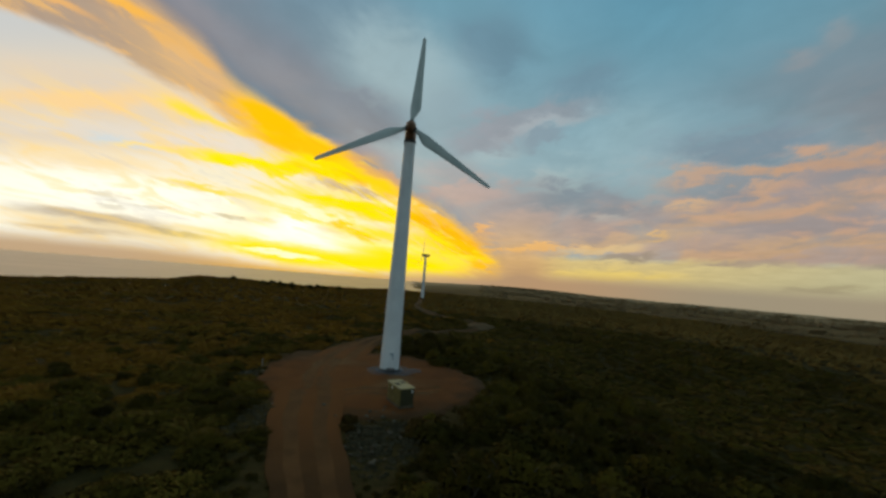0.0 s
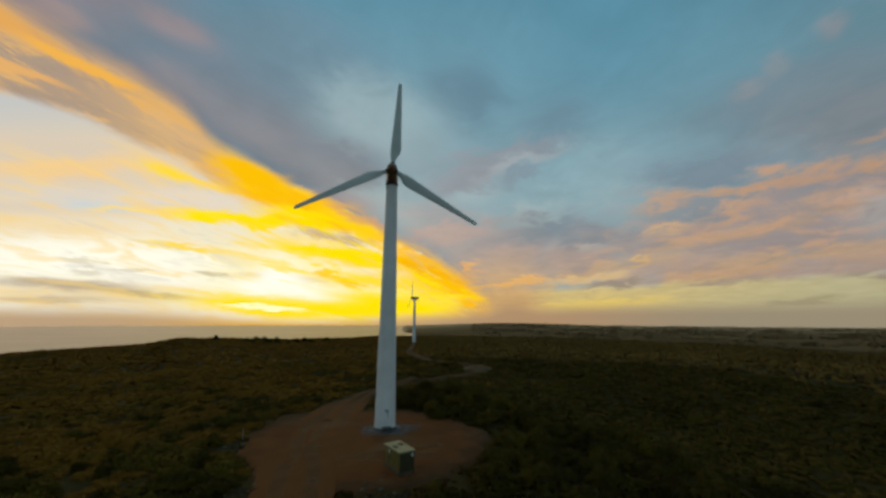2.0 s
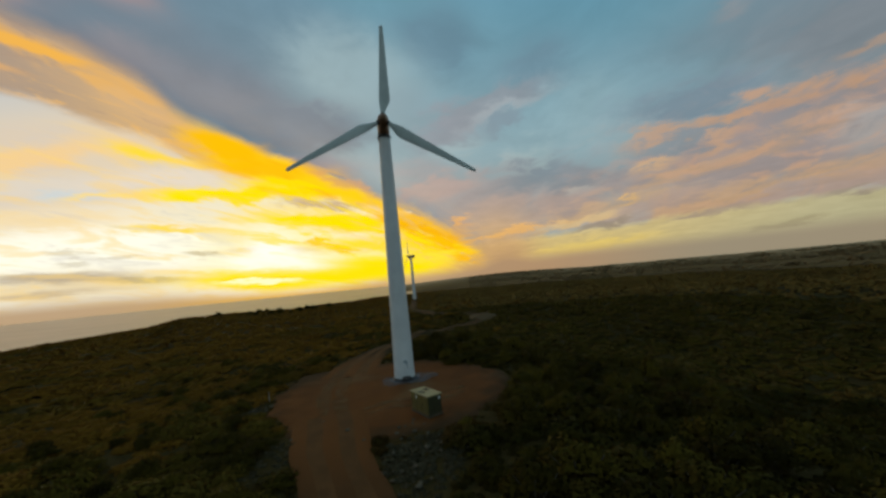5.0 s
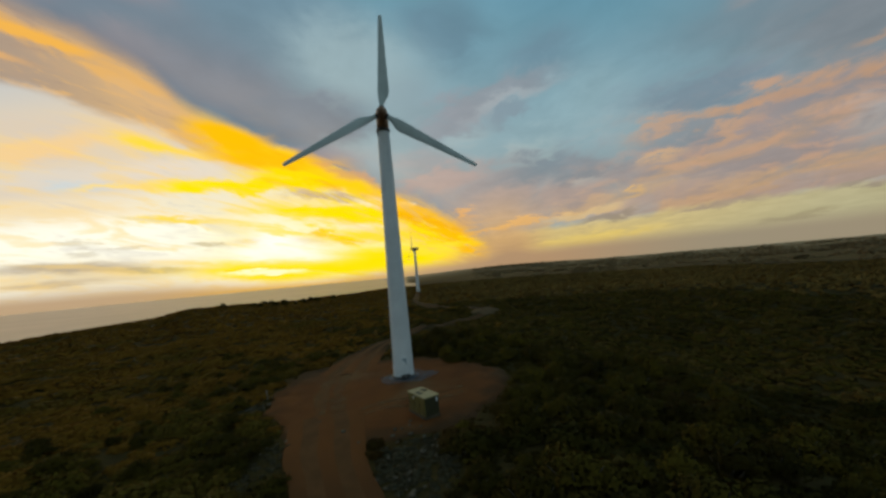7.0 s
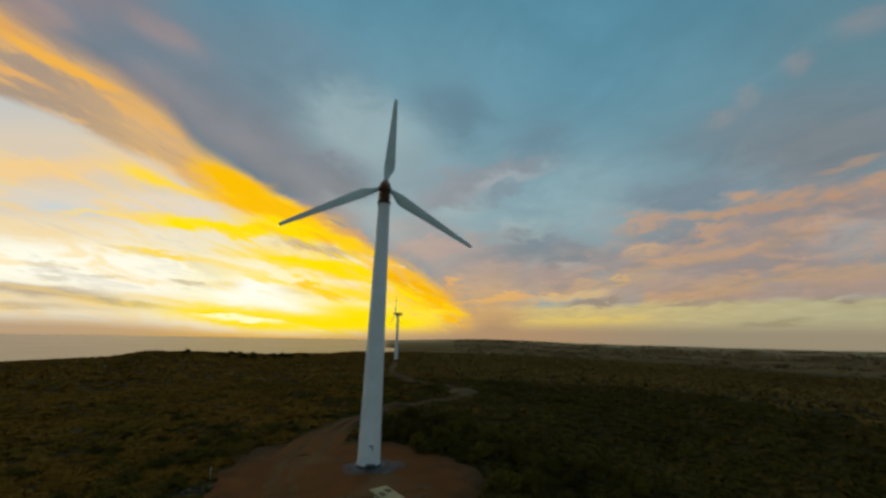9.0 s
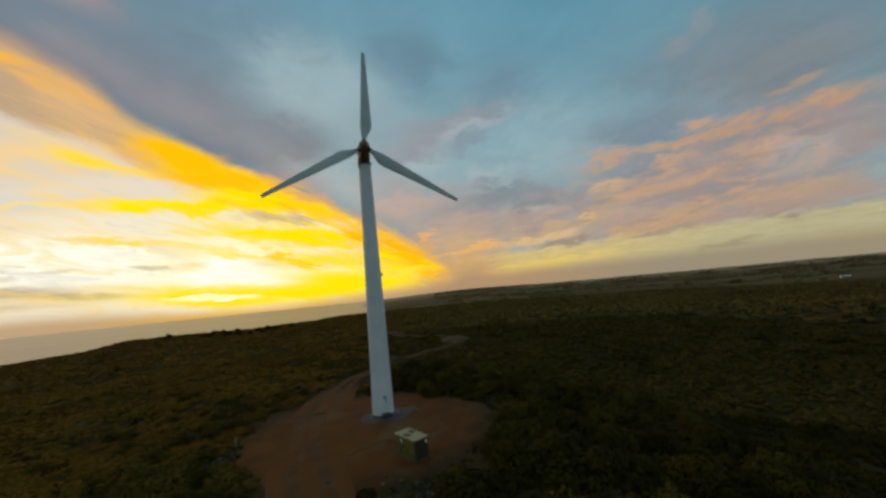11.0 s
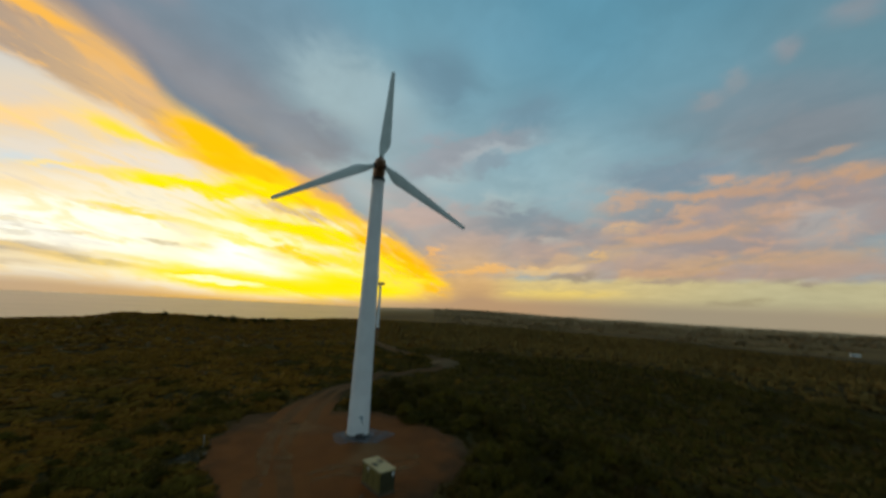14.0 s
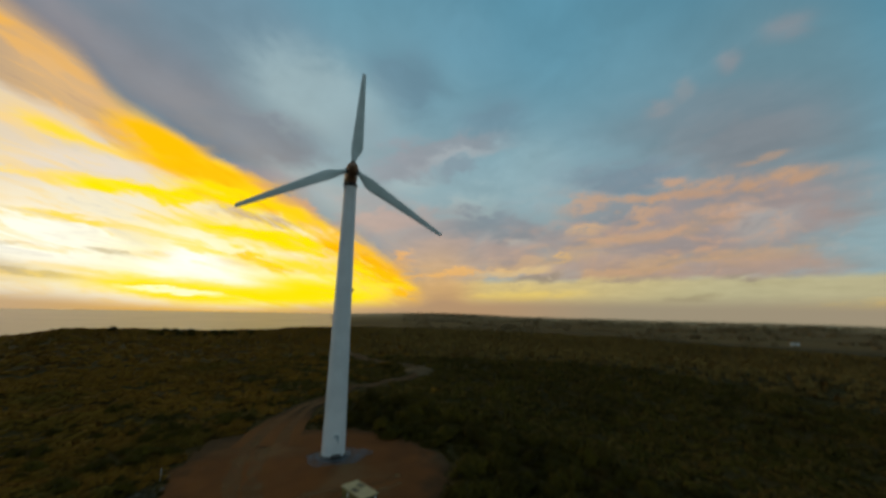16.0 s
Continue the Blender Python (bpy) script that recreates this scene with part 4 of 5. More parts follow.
def build_turbine(x, y, z, face, spin):
    """face: degrees by which the rotor turns from -y towards +x; spin: degrees clockwise, seen from the front."""
    root = tagged(new("wind_turbine"), "white three-bladed wind turbine with brown nacelle on red gravel", "wind turbine", "wind turbines")
    root.location = (x, y, z)
    r_at = lambda h: 1.22 - (1.22 - 0.72) * h / 29.6
    cuts = (0.16, 9.8, 19.6, 29.6)
    for lo, hi in zip(cuts, cuts[1:]):
        prof = [(r_at(lo), lo)] + [(r_at(lo + (hi - lo) * k / 6), lo + (hi - lo) * k / 6) for k in range(1, 6)] + [(r_at(hi), hi - 0.03)]
        part("tower_section", lathe(prof, 64, False), white_steel, root, smooth=True)
    for h in cuts[1:3]:
        part("tower_flange", lathe([(r_at(h) + 0.012, h - 0.06), (r_at(h) + 0.018, h - 0.03), (r_at(h) + 0.018, h + 0.03), (r_at(h) + 0.012, h + 0.06)], 64), white_steel, root, smooth=True)
    part("base_flange", lathe([(1.42, 0.02), (1.42, 0.12), (1.36, 0.16), (1.24, 0.17)], 64), dark_steel, root, "dark steel base flange")
    for i in range(24):
        b = part("bolt", lathe([(0.035, 0.10), (0.035, 0.20), (0.02, 0.22)], 6), dark_steel, root)
        b.location = (1.33 * math.cos(i * 0.2618), 1.33 * math.sin(i * 0.2618), 0)
    turn = pose(0, 0, 0, 0, 0, 13)
    rim = bmesh.new()
    for k, (w, h, dy) in enumerate(((0.86, 2.1, 0.0), (0.70, 1.92, -0.03))):
        pts = [(w / 2 * math.cos(a) , (h / 2 - w / 2) * (1 if math.sin(a) > 0 else -1) + w / 2 * math.sin(a)) for a in np.linspace(0, 6.28319, 28, endpoint=False) + 0.01]
        vs = [rim.verts.new((px, -1.10 + dy - 0.09 * k, 1.55 + pz)) for px, pz in pts]
        if k:
            for i in range(28):
                rim.faces.new((old[i], old[(i + 1) % 28], vs[(i + 1) % 28], vs[i]))
        old = vs
    rim.faces.new(vs)
    door = part("door", rim, white_steel, root)
    door.matrix_basis = turn
    part("door_handle", box(0.04, 0.06, 0.2, (0.24, -1.26, 1.5), 0.012), dark_steel, door, "dark steel handle")
    part("sign", box(0.46, 0.02, 0.22, (0.02, -1.232, 2.12), 0.006), blue_sign, door, "blue-grey printed sign")
    part("sign", box(0.17, 0.02, 0.34, (0.16, -1.232, 1.84), 0.006), blue_sign, door, "blue-grey printed sign")
    stair = part("step", box(1.0, 0.7, 0.05, (0, -1.72, 0.44), 0.012), dark_steel, root, "dark steel grating step")
    stair.matrix_basis = turn
    for sx in (-0.42, 0.42):
        part("step_leg", box(0.06, 0.06, 0.42, (sx, -1.9, 0.21), 0.01), dark_steel, stair)
    # nacelle, with its front at -y
    aim = pose(0, 0, 31.0, 0, 0, face)
    rings = []
    for yy, w, lo, hi in ((-1.55, 0.80, -0.62, 0.58), (-1.2, 1.15, -0.95, 0.76), (-0.4, 1.38, -1.18, 0.86), (0.6, 1.46, -1.24, 0.90), (1.8, 1.42, -1.20, 0.88), (2.5, 1.26, -1.02, 0.80), (2.75, 0.92, -0.75, 0.58)):
        ring = []
        for i in range(28):
            a = 6.28319 * i / 28
            c, s = math.cos(a), math.sin(a)
            q = (abs(c) ** 3.2 + abs(s) ** 3.2) ** (-1 / 3.2)
            ring.append((c * q * w / 2, yy, (lo + hi) / 2 + s * q * (hi - lo) / 2))
        rings.append(ring)
    nac = part("nacelle", loft(rings), brown_shell, root, "brown weathered nacelle shell", smooth=True)
    nac.matrix_basis = aim
    # added cream panels paint the sunset light onto the shell's sides
    for sx in (-1, 1):
        part("side_panel", box(0.05, 2.2, 0.95, (sx * 0.715, 0.75, 0.0), 0.02), lit_shell, nac, "side panel coloured cream like sunset light")
    part("rear_skirt", box(1.0, 0.5, 0.35, (0, 2.3, -1.12), 0.06), dark_steel, nac, "dark vent under the rear")
    part("cable_guard", box(0.10, 0.14, 1.25, (-0.70, -0.35, -1.35), 0.03), dark_steel, nac, "dark cable guard hanging under the shell")
    part("yaw_ring", lathe([(0.80, 29.56), (0.84, 29.62), (0.84, 29.80), (0.78, 29.9)], 40), dark_steel, root, smooth=True)
    hub = aim @ pose(0, -2.15, 0.05) @ pose(0, 0, 0, -4)
    nose = part("spinner", lathe([(0.62, -0.62), (0.68, -0.3), (0.67, 0.15), (0.58, 0.55), (0.39, 0.86), (0.18, 1.02), (0.03, 1.06)], 36), brown_shell, root, "brown rounded spinner", smooth=True)
    nose.matrix_basis = hub @ pose(0, 0, 0, 90)
    wing = None
    for k in range(3):
        m = hub @ pose(0, 0, 0, 0, spin + 120 * k, 0)
        if wing is None:
            wing = part("blade", blade_mesh(), white_blade, root, "long tapered white blade", smooth=True)
        else:
            wing2 = new("blade", wing.data)
            wing2.parent = root
            tagged(wing2, "long tapered white blade")
        (wing if k == 0 else wing2).matrix_basis = m
        root_ring = part("blade_root", lathe([(0.30, 0.38), (0.31, 0.5), (0.29, 0.85)], 24), dark_steel, root, smooth=True)
        root_ring.matrix_basis = m
    return root


base_plate = tagged(new("foundation", None), "pale round concrete foundation flush in the gravel", "foundation")
part("slab", lathe([(1.85, -0.3), (1.85, 0.05), (1.78, 0.075), (1.3, 0.085)], 56), concrete, base_plate)
copy_thing(base_plate, pose(-8.9, 222, float(height(-8.9, 222)) + 0.1))
build_turbine(0, 0, 0.08, 6, 3)
build_turbine(-8.9, 222, float(height(-8.9, 222)) + 0.2, -72, -7)


# ---- transformer kiosk beside the tower ----
def build_kiosk(x, y, z, rz):
    w, d, h = 1.36, 2.75, 1.76
    root = tagged(new("transformer_kiosk"), "olive green transformer kiosk with a sandy roof on gravel", "kiosk")
    root.matrix_basis = pose(x, y, z, 0, 0, rz)
    # plinth in a dark colour that imitates the ground shadow under the kiosk
    part("plinth", box(w + 0.1, d + 0.1, 0.22, (0, 0, 0.07), 0.03), rock, root, "low concrete plinth coloured dark like the shadow beneath")
    body = part("body", box(w, d, h - 0.28, (0, 0, 0.18 + (h - 0.28) / 2), 0.025), kiosk_paint, root)
    roof = part("roof", box(w + 0.14, d + 0.14, 0.11, (0, 0, h - 0.06), 0.03), kiosk_roof, root, "sandy painted roof lid")
    # dark plates stand in for the shadow inside the vent openings
    for cy, cx in ((0.05, -0.36), (0.42, 0.34)):
        part("roof_vent", box(0.40, 0.66, 0.05, (cx, cy, h + 0.015), 0.015), shade_olive, roof, "roof vent in olive darkened like a shadowed opening")
    for k in (-1, 0, 1):
        leaf = part("door", box(0.05, 0.82, 1.24, (-w / 2 - 0.012, k * 0.88, 0.88), 0.015), kiosk_paint, root)
        part("handle", box(0.05, 0.04, 0.22, (-w / 2 - 0.06, k * 0.88 + 0.32, 0.95), 0.01), dark_steel, leaf, "dark steel handle")
        for j in range(5):
            part("louvre", box(0.04, 0.56, 0.035, (-w / 2 - 0.045, k * 0.88, 0.42 + 0.07 * j), 0.008), kiosk_paint, leaf)
    part("label", box(0.02, 0.16, 0.24, (-w / 2 - 0.05, 0.42, 1.40), 0.004), label_white, root, "small white warning plate")
    # the shade on this end is painted as a darker door
    end = part("door", box(1.30, 0.05, 1.40, (0, -d / 2 - 0.012, 0.90), 0.015), shade_olive, root, "steel end door in olive darkened like shade")
    part("handle", box(0.04, 0.05, 0.22, (0.42, -d / 2 - 0.06, 1.0), 0.01), dark_steel, end, "dark steel handle")
    part("label", box(0.15, 0.02, 0.26, (0.46, -d / 2 - 0.05, 1.40), 0.004), label_white, root, "small white warning plate")
    return root


build_kiosk(2.82, -12.4, 0.08, 33)


# ---- marker post and far shed ----
def build_post(x, y):
    root = tagged(new("marker_post"), "slim white marker post at the gravel edge", "post")
    root.matrix_basis = pose(x, y, float(height(x, y)) - 0.1, 2, -3, 20)
    part("shaft", box(0.09, 0.05, 1.0, (0, 0, 0.5), 0.012), post_white, root)
    part("cap", box(0.11, 0.07, 0.06, (0, 0, 1.02), 0.012), post_white, root)
    part("reflector", box(0.06, 0.012, 0.12, (0, -0.033, 0.82), 0.003), dark_steel, root, "dark reflector strip")


build_post(-14.5, -3.6)


def build_shed(x, y, rz):
    root = tagged(new("farm_shed"), "long white farm shed far out on the plain", "shed")
    root.matrix_basis = pose(x, y, float(height(x, y)) - 0.3, 0, 0, rz)
    w, d, h = 13.0, 6.0, 2.2
    part("wall", box(w, d, h, (0, 0, h / 2), 0.05), label_white, root)
    bm = loft([[(-w / 2 - 0.5, s * (d / 2 + 0.5), h) for s in (-1, 1)] + [(-w / 2 - 0.5, 0, h + 0.9)], [(w / 2 + 0.5, s * (d / 2 + 0.5), h) for s in (-1, 1)] + [(w / 2 + 0.5, 0, h + 0.9)]])
    part("roof", bm, label_white, root, "pale metal gable roof")
    for k in (-1, 0, 1):
        part("door", box(2.4, 0.12, 1.9, (k * 4, -d / 2 - 0.03, 0.95), 0.02), dark_steel, root, "dark roller door")


build_shed(778, 516, -28)


# ---- rocks along the gravel edge ----
def rock_mesh(seed):
    rng = random.Random(seed)
    bm = bmesh.new()
    bmesh.ops.create_icosphere(bm, subdivisions=2, radius=0.5)
    off = Vector((rng.uniform(0, 50), rng.uniform(0, 50), rng.uniform(0, 50)))
    for v in bm.verts:
        k = 1 + 0.45 * noise.noise(v.co * 2.2 + off) + 0.18 * noise.noise(v.co * 6 + off)
        v.co = Vector((v.co.x * 1.15, v.co.y * 0.9, v.co.z * 0.62)) * k
    me = bpy.data.meshes.new("rock")
    bm.to_mesh(me)
    bm.free()
    me.materials.append(rock)
    return me


rocks, rng = [rock_mesh(s) for s in range(5)], random.Random(5)
for cx, cy, spread, count, size in ((-14.0, -7.2, 1.3, 30, 0.30), (2.4, -18.6, 2.6, 34, 0.26), (1.8, -22.5, 2.0, 18, 0.28), (-14.8, -3.0, 0.9, 8, 0.25), (-9.5, -15.0, 1.8, 12, 0.26)):
    for i in range(count):
        x, y = cx + rng.gauss(0, spread * 0.5), cy + rng.gauss(0, spread * 0.7)
        s = size * rng.uniform(0.4, 1.5)
        ob = tagged(new("rock", rocks[rng.randrange(5)]), "rough grey limestone rock at the gravel edge", "rock", "rocks round the gravel pad")
        ob.matrix_basis = pose(x, y, float(height(x, y)) + 0.08 * s, rng.uniform(-15, 15), rng.uniform(-15, 15), rng.uniform(0, 360)) @ Matrix.Scale(s, 4)


for x, y, s in ((-3.6, -14.6, 0.42), (-1.9, -17.0, 0.36), (-6.2, -12.1, 0.3), (0.6, -15.2, 0.3)):
    ob = tagged(new("rock", rocks[1]), "pale loose rock lying on the gravel", "rock", "rocks round the gravel pad")
    ob.matrix_basis = pose(x, y, float(height(x, y)) + 0.1, 5, -8, 40 * x) @ Matrix.Scale(s, 4)


# ---- heath: leaves on many small lobes ----
def bush(rng, leaves, leaf, lobes, flat=0.75):
    """Leaves round several lobes of a dome one metre in radius. Returns corners, three a leaf, each with the roundness of its clump."""
    c = rng.normal(0, 1, (lobes, 3))
    c /= np.linalg.norm(c, axis=1)[:, None]
    c[:, 2] = np.abs(c[:, 2]) * 0.9
    c *= rng.uniform(0.35, 0.72, (lobes, 1))
    size = rng.uniform(0.26, 0.46, lobes)
    which = rng.randint(0, lobes, leaves)
    n = rng.normal(0, 1, (leaves, 3))
    n /= np.linalg.norm(n, axis=1)[:, None]
    n[:, 2] = np.abs(n[:, 2]) * 0.8 + n[:, 2] * 0.2
    p = c[which] + n * (size[which] * rng.uniform(0.6, 1.08, leaves))[:, None]
    p[:, 2] = np.maximum(p[:, 2], 0.02) * flat
    d = n + rng.normal(0, 0.30, (leaves, 3))
    d /= np.linalg.norm(d, axis=1)[:, None]
    a = np.cross(d, rng.normal(0, 1, (leaves, 3)))
    a /= np.linalg.norm(a, axis=1)[:, None] + 1e-6
    b = np.cross(d, a)
    s = (leaf * rng.uniform(0.6, 1.4, leaves))[:, None]
    corners = np.stack([p - a * s * 0.5 - b * s * 0.3, p + a * s * 0.5 - b * s * 0.3, p + b * s * 0.75], 1)
    r = 0.55 * n + 0.5 * p + 0.25 * d + np.array([0, 0, 0.15])
    r /= np.linalg.norm(r, axis=1)[:, None]
    return np.concatenate([corners, np.repeat(r[:, None, :], 3, 1)], 2)


def scatter(name, label, forms, x, y, size, tall, mat, seed):
    """One mesh of many plants."""
    rng, out = np.random.RandomState(seed), []
    z, turn, form = height(x, y) - 0.08, rng.uniform(0, 6.283, len(x)), rng.randint(0, len(forms), len(x))
    for k, f in enumerate(forms):
        i = np.where(form == k)[0]
        if not len(i):
            continue
        c, s = np.cos(turn[i])[:, None, None], np.sin(turn[i])[:, None, None]
        w, h = size[i][:, None, None], tall[i][:, None, None]
        q = np.stack([(f[None, ..., 0] * c - f[None, ..., 1] * s) * w + x[i][:, None, None], (f[None, ..., 0] * s + f[None, ..., 1] * c) * w + y[i][:, None, None], f[None, ..., 2] * h + z[i][:, None, None]], -1)
        u = np.stack([f[None, ..., 3] * c - f[None, ..., 4] * s, f[None, ..., 3] * s + f[None, ..., 4] * c, f[None, ..., 5] + 0 * c], -1)
        out.append(np.concatenate([q, u], -1).reshape(-1, 6))
    v = np.concatenate(out)
    return tagged(new(name, mesh_from(name, v[:, :3], np.arange(len(v)).reshape(-1, 3), mat, False, v[:, 3:])), label, "heath", kind="stuff")


def spots(seed, gap, near, far, inside=True):
    """Jittered places round the lookout, between two distances, in the wide view to the north or outside of it."""
    rng = np.random.RandomState(seed)
    n = int(far / gap) + 1
    i, j = np.meshgrid(np.arange(-n, n + 1), np.arange(-n, n + 1))
    x, y = i.ravel() * gap + rng.uniform(-0.5, 0.5, i.size) * gap, j.ravel() * gap + rng.uniform(-0.5, 0.5, i.size) * gap
    d, az = np.hypot(x, y), np.degrees(np.arctan2(x, y))
    ok = (d > near) & (d < far) & ((np.abs(az) < 66) == inside)
    return x[ok] + 4, y[ok] - 46


rs = np.random.RandomState(40)
big_forms = [bush(rs, 950, 0.105, 16) for _ in range(6)]
near_forms = [bush(rs, 600, 0.15, 11) for _ in range(6)]
low_forms = [bush(rs, 280, 0.20, 9) for _ in range(6)]
mid_forms = [bush(rs, 130, 0.30, 5) for _ in range(6)]
far_forms = [bush(rs, 27, 0.66, 3) for _ in range(6)]
wood_forms = [bush(rs, 20, 0.85, 4) for _ in range(6)]


def cover(name, label, forms, seed, gap, near, far, lo, hi, mat, keep, inside=True, flat=0.85, reach=0.25):
    x, y = spots(seed, gap, near, far, inside)
    patch = bumps(x, y, 14, 31) + 0.5 * bumps(x, y, 5, 32)
    r = np.random.RandomState(seed + 1)
    size = lo + (hi - lo) * np.clip(0.5 + 0.35 * patch + r.uniform(-0.3, 0.3, len(x)), 0, 1) ** 1.3
    ok = clear_of(x, y, reach) & keep(x, y, patch, r)
    if reach > 0:
        ok &= clear_of(x, y, 0.5 * np.minimum(size, 1.6))
    x, y, size = x[ok], y[ok], size[ok]
    return scatter(name, label, forms, x, y, size, size * flat * r.uniform(0.8, 1.2, len(x)), mat, seed + 2)


def rubble(x, y):
    """The grey scrubby patch beside the access track."""
    return np.exp(-((x - 2.6) / 2.6) ** 2 - ((y + 21.0) / 4.5) ** 2) + 0.6 * np.exp(-((x + 8.3) / 1.8) ** 2 - ((y + 18.5) / 4.0) ** 2) + np.exp(-((x + 14.3) / 1.2) ** 2 - ((y + 7.0) / 3.0) ** 2)


cover("heath_low", "low olive heath covering the hilltop", big_forms, 50, 2.6, 8, 62, 1.1, 3.0, leaf_olive, lambda x, y, p, r: (rubble(x, y) < 0.35) & (p < 0.9) & (x > -9 + 5 * p), flat=0.66)
cover("heath_brown", "brown-green heath beside the access track, lightened like sun glare", big_forms, 58, 1.9, 8, 62, 0.9, 2.4, leaf_brown_glare, lambda x, y, p, r: (rubble(x, y) < 0.35) & (x < -5 + 5 * p) & (y < -9 + 6 * p) & (x > -30 + 5 * p), flat=0.6)
# seaward heath, with the sun glare in its leaf colour
cover("heath_dry", "brown heath on the seaward slope, tinted golden like sun glare", big_forms, 55, 1.6, 8, 62, 0.9, 2.2, leaf_glare, lambda x, y, p, r: (rubble(x, y) < 0.35) & (x < -7 + 5 * p) & ((y > -11 + 6 * p) | (x < -28 + 5 * p)), flat=0.55)
cover("heath_dark", "dark low heath between the shrubs", low_forms, 60, 1.6, 8, 62, 0.5, 1.0, leaf_dark, lambda x, y, p, r: (rubble(x, y) < 0.3) & (x > -10 + 5 * p))
cover("heath_grey", "grey dry scrub beside the access track", near_forms, 70, 0.62, 8, 50, 0.28, 0.6, leaf_grey, lambda x, y, p, r: rubble(x, y) > 0.33, flat=0.7)
cover("heath_middle", "olive heath on the plateau", mid_forms, 80, 1.75, 62, 135, 1.1, 2.3, leaf_mid, lambda x, y, p, r: (r.uniform(0, 1, len(x)) < 0.7) & (x > -12 + 14 * p), flat=0.4)
cover("heath_middle_dry", "brown heath on the plateau, tinted golden like sun glare", mid_forms, 85, 1.6, 62, 135, 1.1, 2.3, leaf_glare, lambda x, y, p, r: (r.uniform(0, 1, len(x)) < 0.85) & (x < -8 + 14 * p), flat=0.4)
cover("heath_middle_dark", "heath on the plateau, paled a little like haze", mid_forms, 90, 1.9, 62, 135, 1.1, 2.3, leaf_far_haze, lambda x, y, p, r: (r.uniform(0, 1, len(x)) < 0.75) & (x > -12 + 14 * p), flat=0.4)
# ridge heath in the paler leaves that imitate haze
cover("heath_far", "distant heath on the ridge, coloured pale like haze", far_forms, 100, 3.1, 135, 450, 1.5, 3.0, leaf_ridge_haze, lambda x, y, p, r: (r.uniform(0, 1, len(x)) < 0.9) & (x > -10 + 30 * p), flat=0.45)
cover("heath_far_dry", "distant brown heath on the seaward ridge, tinted golden like sun glare", far_forms, 105, 3.1, 135, 450, 1.5, 3.0, leaf_glare, lambda x, y, p, r: (r.uniform(0, 1, len(x)) < 0.9) & (x < 10 + 30 * p), flat=0.33)
cover("edge_tufts", "small grey-green tufts creeping over the gravel edge", low_forms, 130, 0.8, 8, 70, 0.15, 0.5, leaf_dark, lambda x, y, p, r: (np.hypot(x - PAD[0], y - PAD[1]) < 30) & (r.uniform(0, 1, len(x)) < 0.7) & ~clear_of(x, y, 0.9), flat=0.7, reach=-0.35)
cover("heath_behind", "heath on the near hillside", mid_forms, 110, 3.2, 0, 60, 1.2, 2.2, leaf_dark, lambda x, y, p, r: p < 9, False)
cover("heath_below", "low heath beside the access track", near_forms, 115, 1.7, 0, 9, 0.6, 1.4, leaf_olive, lambda x, y, p, r: p < 9)


# woods and hedges far out on the low country, haze put into their leaf colour
wx, wy = spots(140, 26, 900, 3600)
wp, wr = bumps(wx, wy, 420, 51) + 0.6 * bumps(wx, wy, 130, 52), np.random.RandomState(141)
ok = (np.degrees(np.arctan2(wx, wy)) > 6) & (wp + wr.uniform(-0.4, 0.4, len(wx)) > 0.25)
wx, wy, ws = wx[ok], wy[ok], wr.uniform(5, 14, ok.sum())
scatter("far_woods", "woods far out on the plain, coloured pale like haze", wood_forms, wx, wy, ws, ws * wr.uniform(0.3, 0.6, len(wx)), leaf_wood_haze, 142)


# ---- single shrubs round the pad ----
def shrub_model(seed):
    """An Empty with a leafy crown over a few bent stems."""
    r = np.random.RandomState(seed)
    root = tagged(new("shrub"), "rounded yellow-green coastal shrub beside the gravel", "shrub", "shrubs round the gravel pad")
    v = bush(r, 2000, 0.085, 16, 1.0).reshape(-1, 6)
    v[:, 2] += 0.12
    crown = new("crown", mesh_from("crown", v[:, :3], np.arange(len(v)).reshape(-1, 3), leaf_shrub, False, v[:, 3:]))
    crown.parent = root
    bm = bmesh.new()
    for k in range(5):
        a, lean = 1.256 * k + r.uniform(-0.4, 0.4), r.uniform(0.3, 0.6)
        p = [Vector((0.05 * math.cos(a), 0.05 * math.sin(a), -0.15)), Vector((lean * 0.45 * math.cos(a), lean * 0.45 * math.sin(a), 0.3)), Vector((lean * math.cos(a + 0.3), lean * math.sin(a + 0.3), 0.75))]
        rings = []
        for q, rad_ in zip(p, (0.05, 0.035, 0.012)):
            rings.append([bm.verts.new(q + Vector((rad_ * math.cos(t), rad_ * math.sin(t), 0))) for t in np.linspace(0, 6.283, 6, endpoint=False)])
        for lo_, hi_ in zip(rings, rings[1:]):
            for i in range(6):
                bm.faces.new((lo_[i], lo_[(i + 1) % 6], hi_[(i + 1) % 6], hi_[i]))
    part("stem", bm, bark, root, smooth=True)
    return root


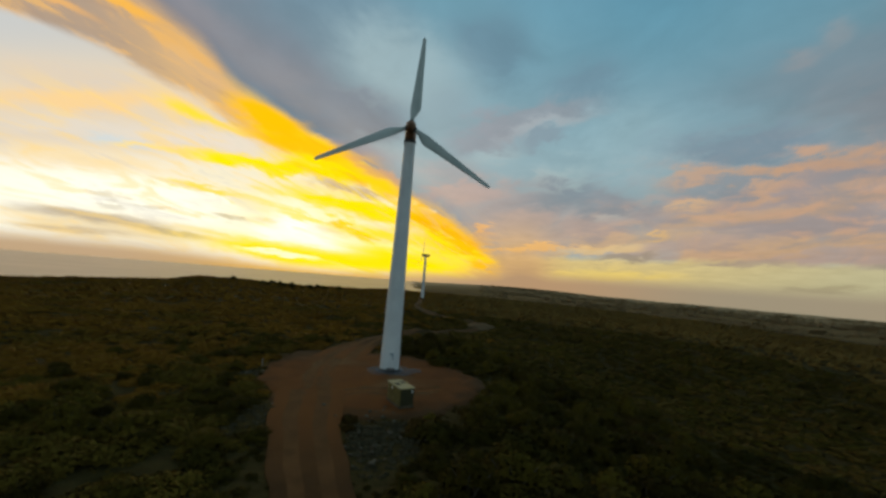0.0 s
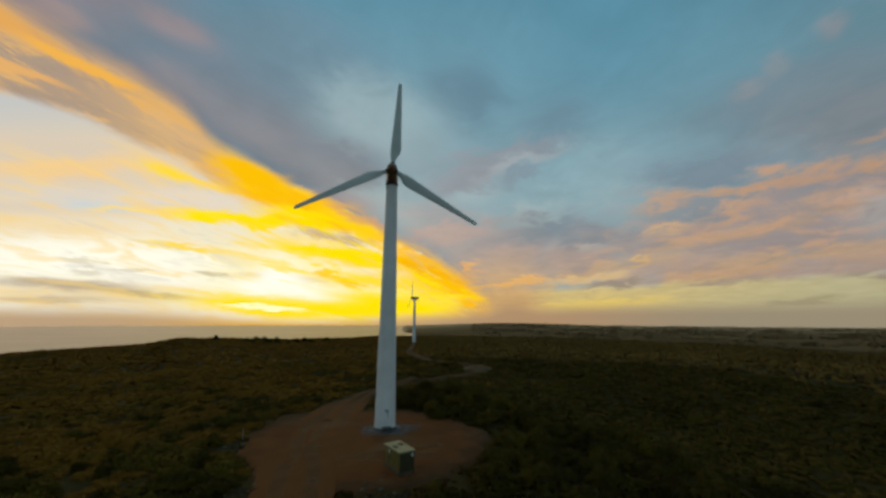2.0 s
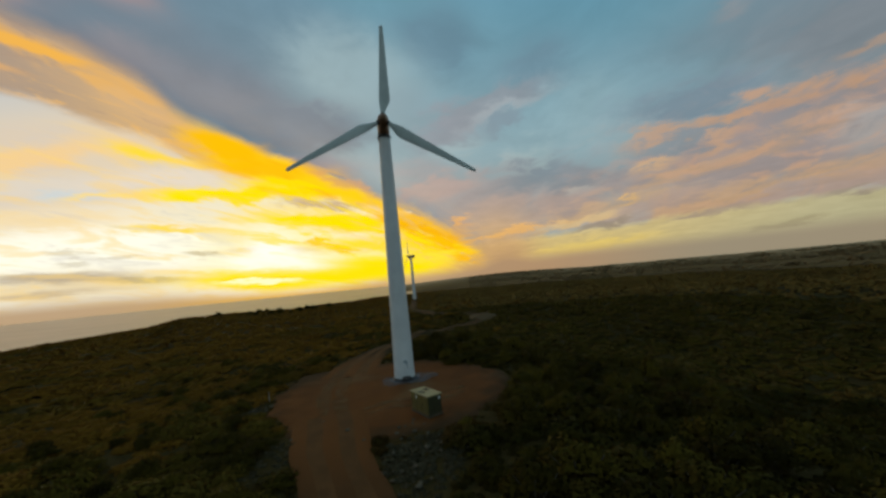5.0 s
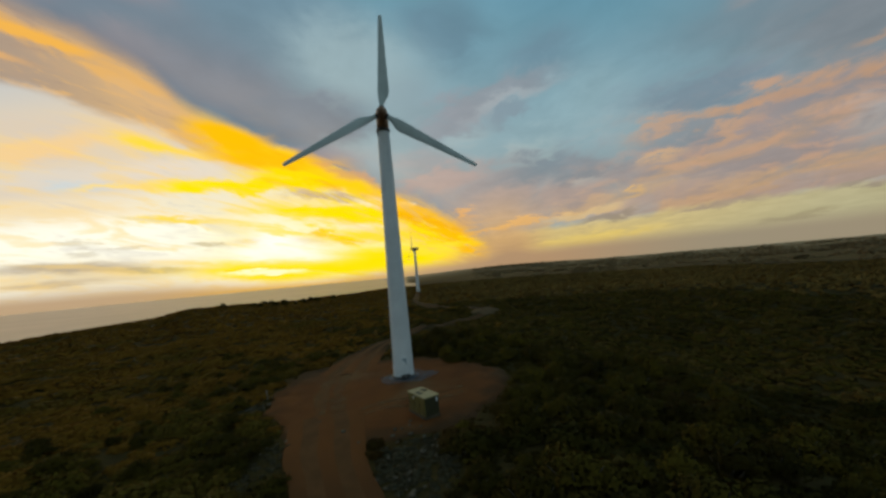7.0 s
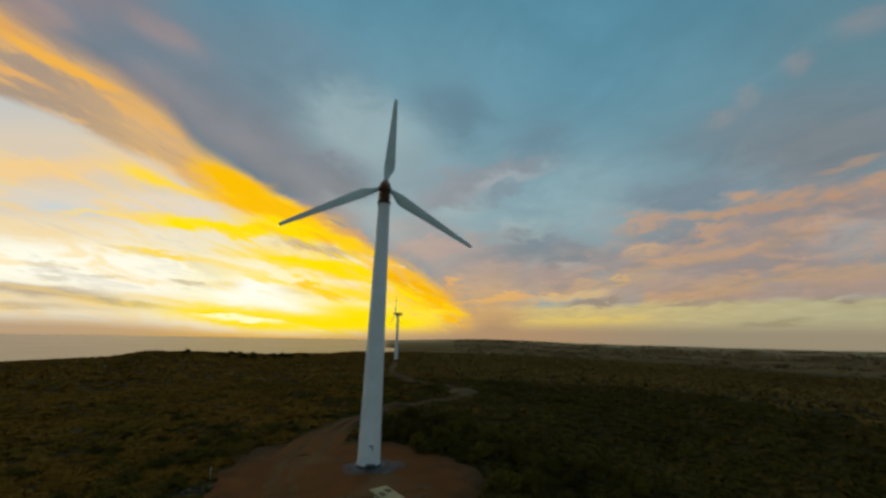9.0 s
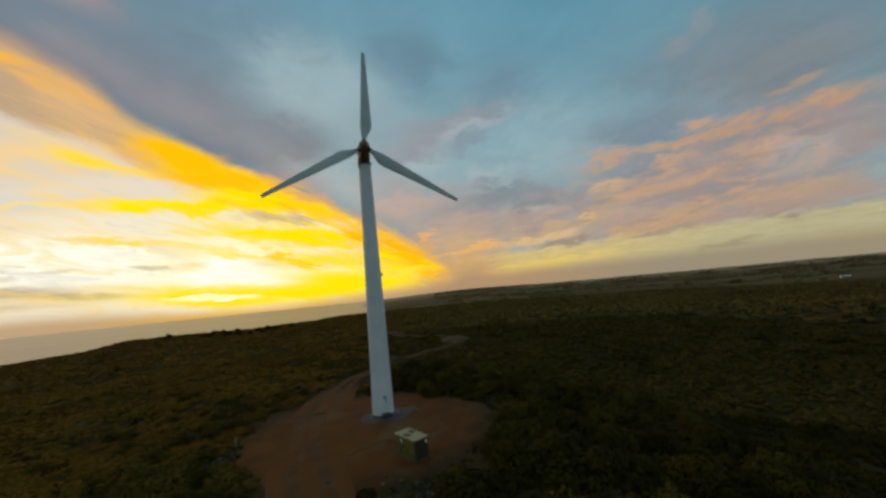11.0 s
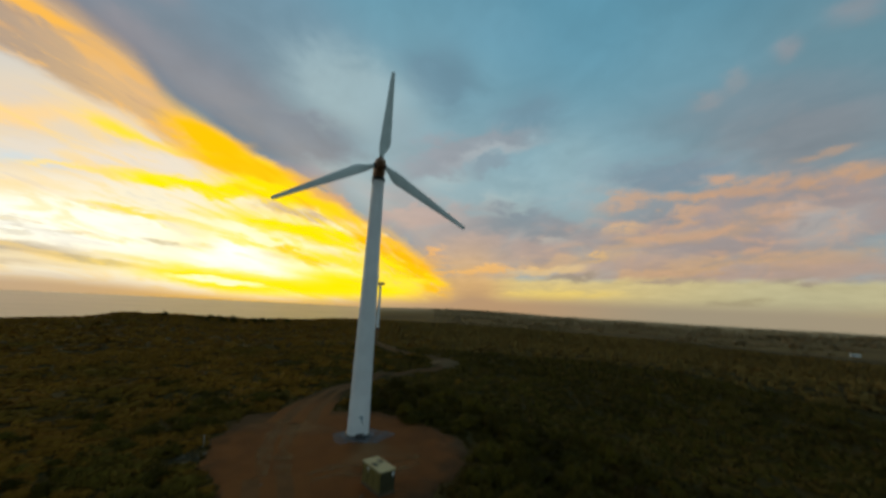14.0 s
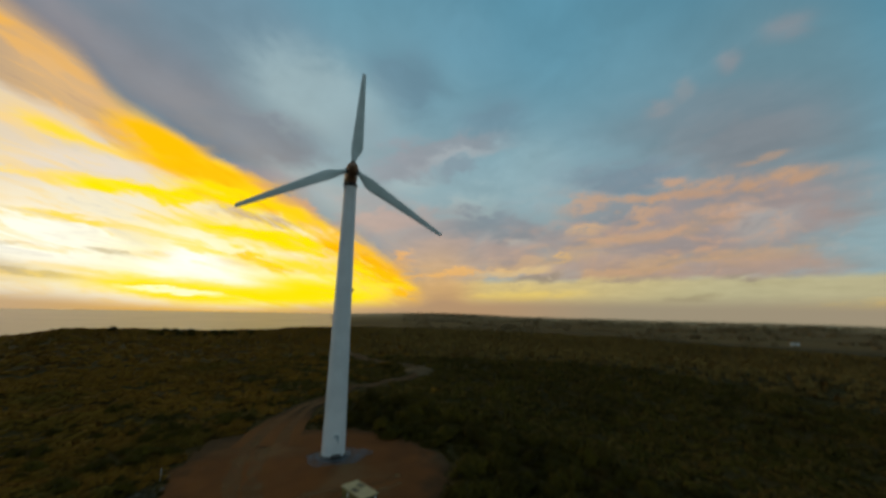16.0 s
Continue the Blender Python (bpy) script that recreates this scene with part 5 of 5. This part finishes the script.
models = [shrub_model(200 + k) for k in range(4)]
rng, planted = random.Random(77), []
while len(planted) < 240:
    pick = rng.random()
    if pick < 0.5:
        x, y, s = rng.uniform(6, 36), rng.uniform(-36, 10), rng.uniform(1.0, 2.7)
    elif pick < 0.7:
        x, y, s = rng.uniform(-1, 20), rng.uniform(3, 22), rng.uniform(1.3, 2.5)
    elif pick < 0.78:
        x, y, s = rng.uniform(-30, -8), rng.uniform(-38, -9), rng.uniform(0.8, 1.9)
    else:
        x, y, s = rng.uniform(-34, 30), rng.uniform(-36, 26), rng.uniform(0.7, 1.4)
    if not clear_of(np.array([x]), np.array([y]), 0.75 * s)[0] or rubble(x, y) > 0.3 or any(math.hypot(x - a, y - b) < 0.62 * (s + c) for a, b, c in planted):
        continue
    if math.hypot(x - 4, y + 46) < 14:
        continue
    m = pose(x, y, float(height(x, y)) - 0.05, rng.uniform(-5, 5), rng.uniform(-5, 5), rng.uniform(0, 360))
    k = len(planted)
    if k < 4:
        ob = models[k]
        ob.matrix_basis = m
    else:
        ob = copy_thing(models[k % 4], m)
    ob.scale = (s, s, s * rng.uniform(0.75, 1.05))
    planted.append((x, y, s))


# a bank of taller shrubs round the back of the gravel
for k in range(34):
    a = radians(rng.uniform(100, 195))
    d = float(pad_radius(a)) + rng.uniform(1.6, 8.0)
    x, y, s = PAD[0] + d * math.cos(a), PAD[1] + d * math.sin(a), rng.uniform(1.0, 1.9)
    if not clear_of(np.array([x]), np.array([y]), 0.8 * s)[0] or any(math.hypot(x - p, y - q) < 0.6 * (s + c) for p, q, c in planted):
        continue
    ob = copy_thing(models[k % 4], pose(x, y, float(height(x, y)) - 0.05, 0, 0, rng.uniform(0, 360)))
    ob.scale = (s, s, s * rng.uniform(0.7, 0.95))
    planted.append((x, y, s))


# a few taller shrubs break the line of the seaward ridge
for k in range(16):
    az, d = radians(rng.uniform(-33, -15)), rng.uniform(262, 292)
    x, y, s = 4 + d * math.sin(az), -46 + d * math.cos(az), rng.uniform(1.8, 3.4)
    ob = copy_thing(models[k % 4], pose(x, y, float(height(x, y)) - 0.1, 0, 0, rng.uniform(0, 360)))
    ob.scale = (s, s, s * rng.uniform(0.8, 1.1))
    tagged(ob, "dark wind-bent shrub standing on the ridge", group="shrubs on the ridge")
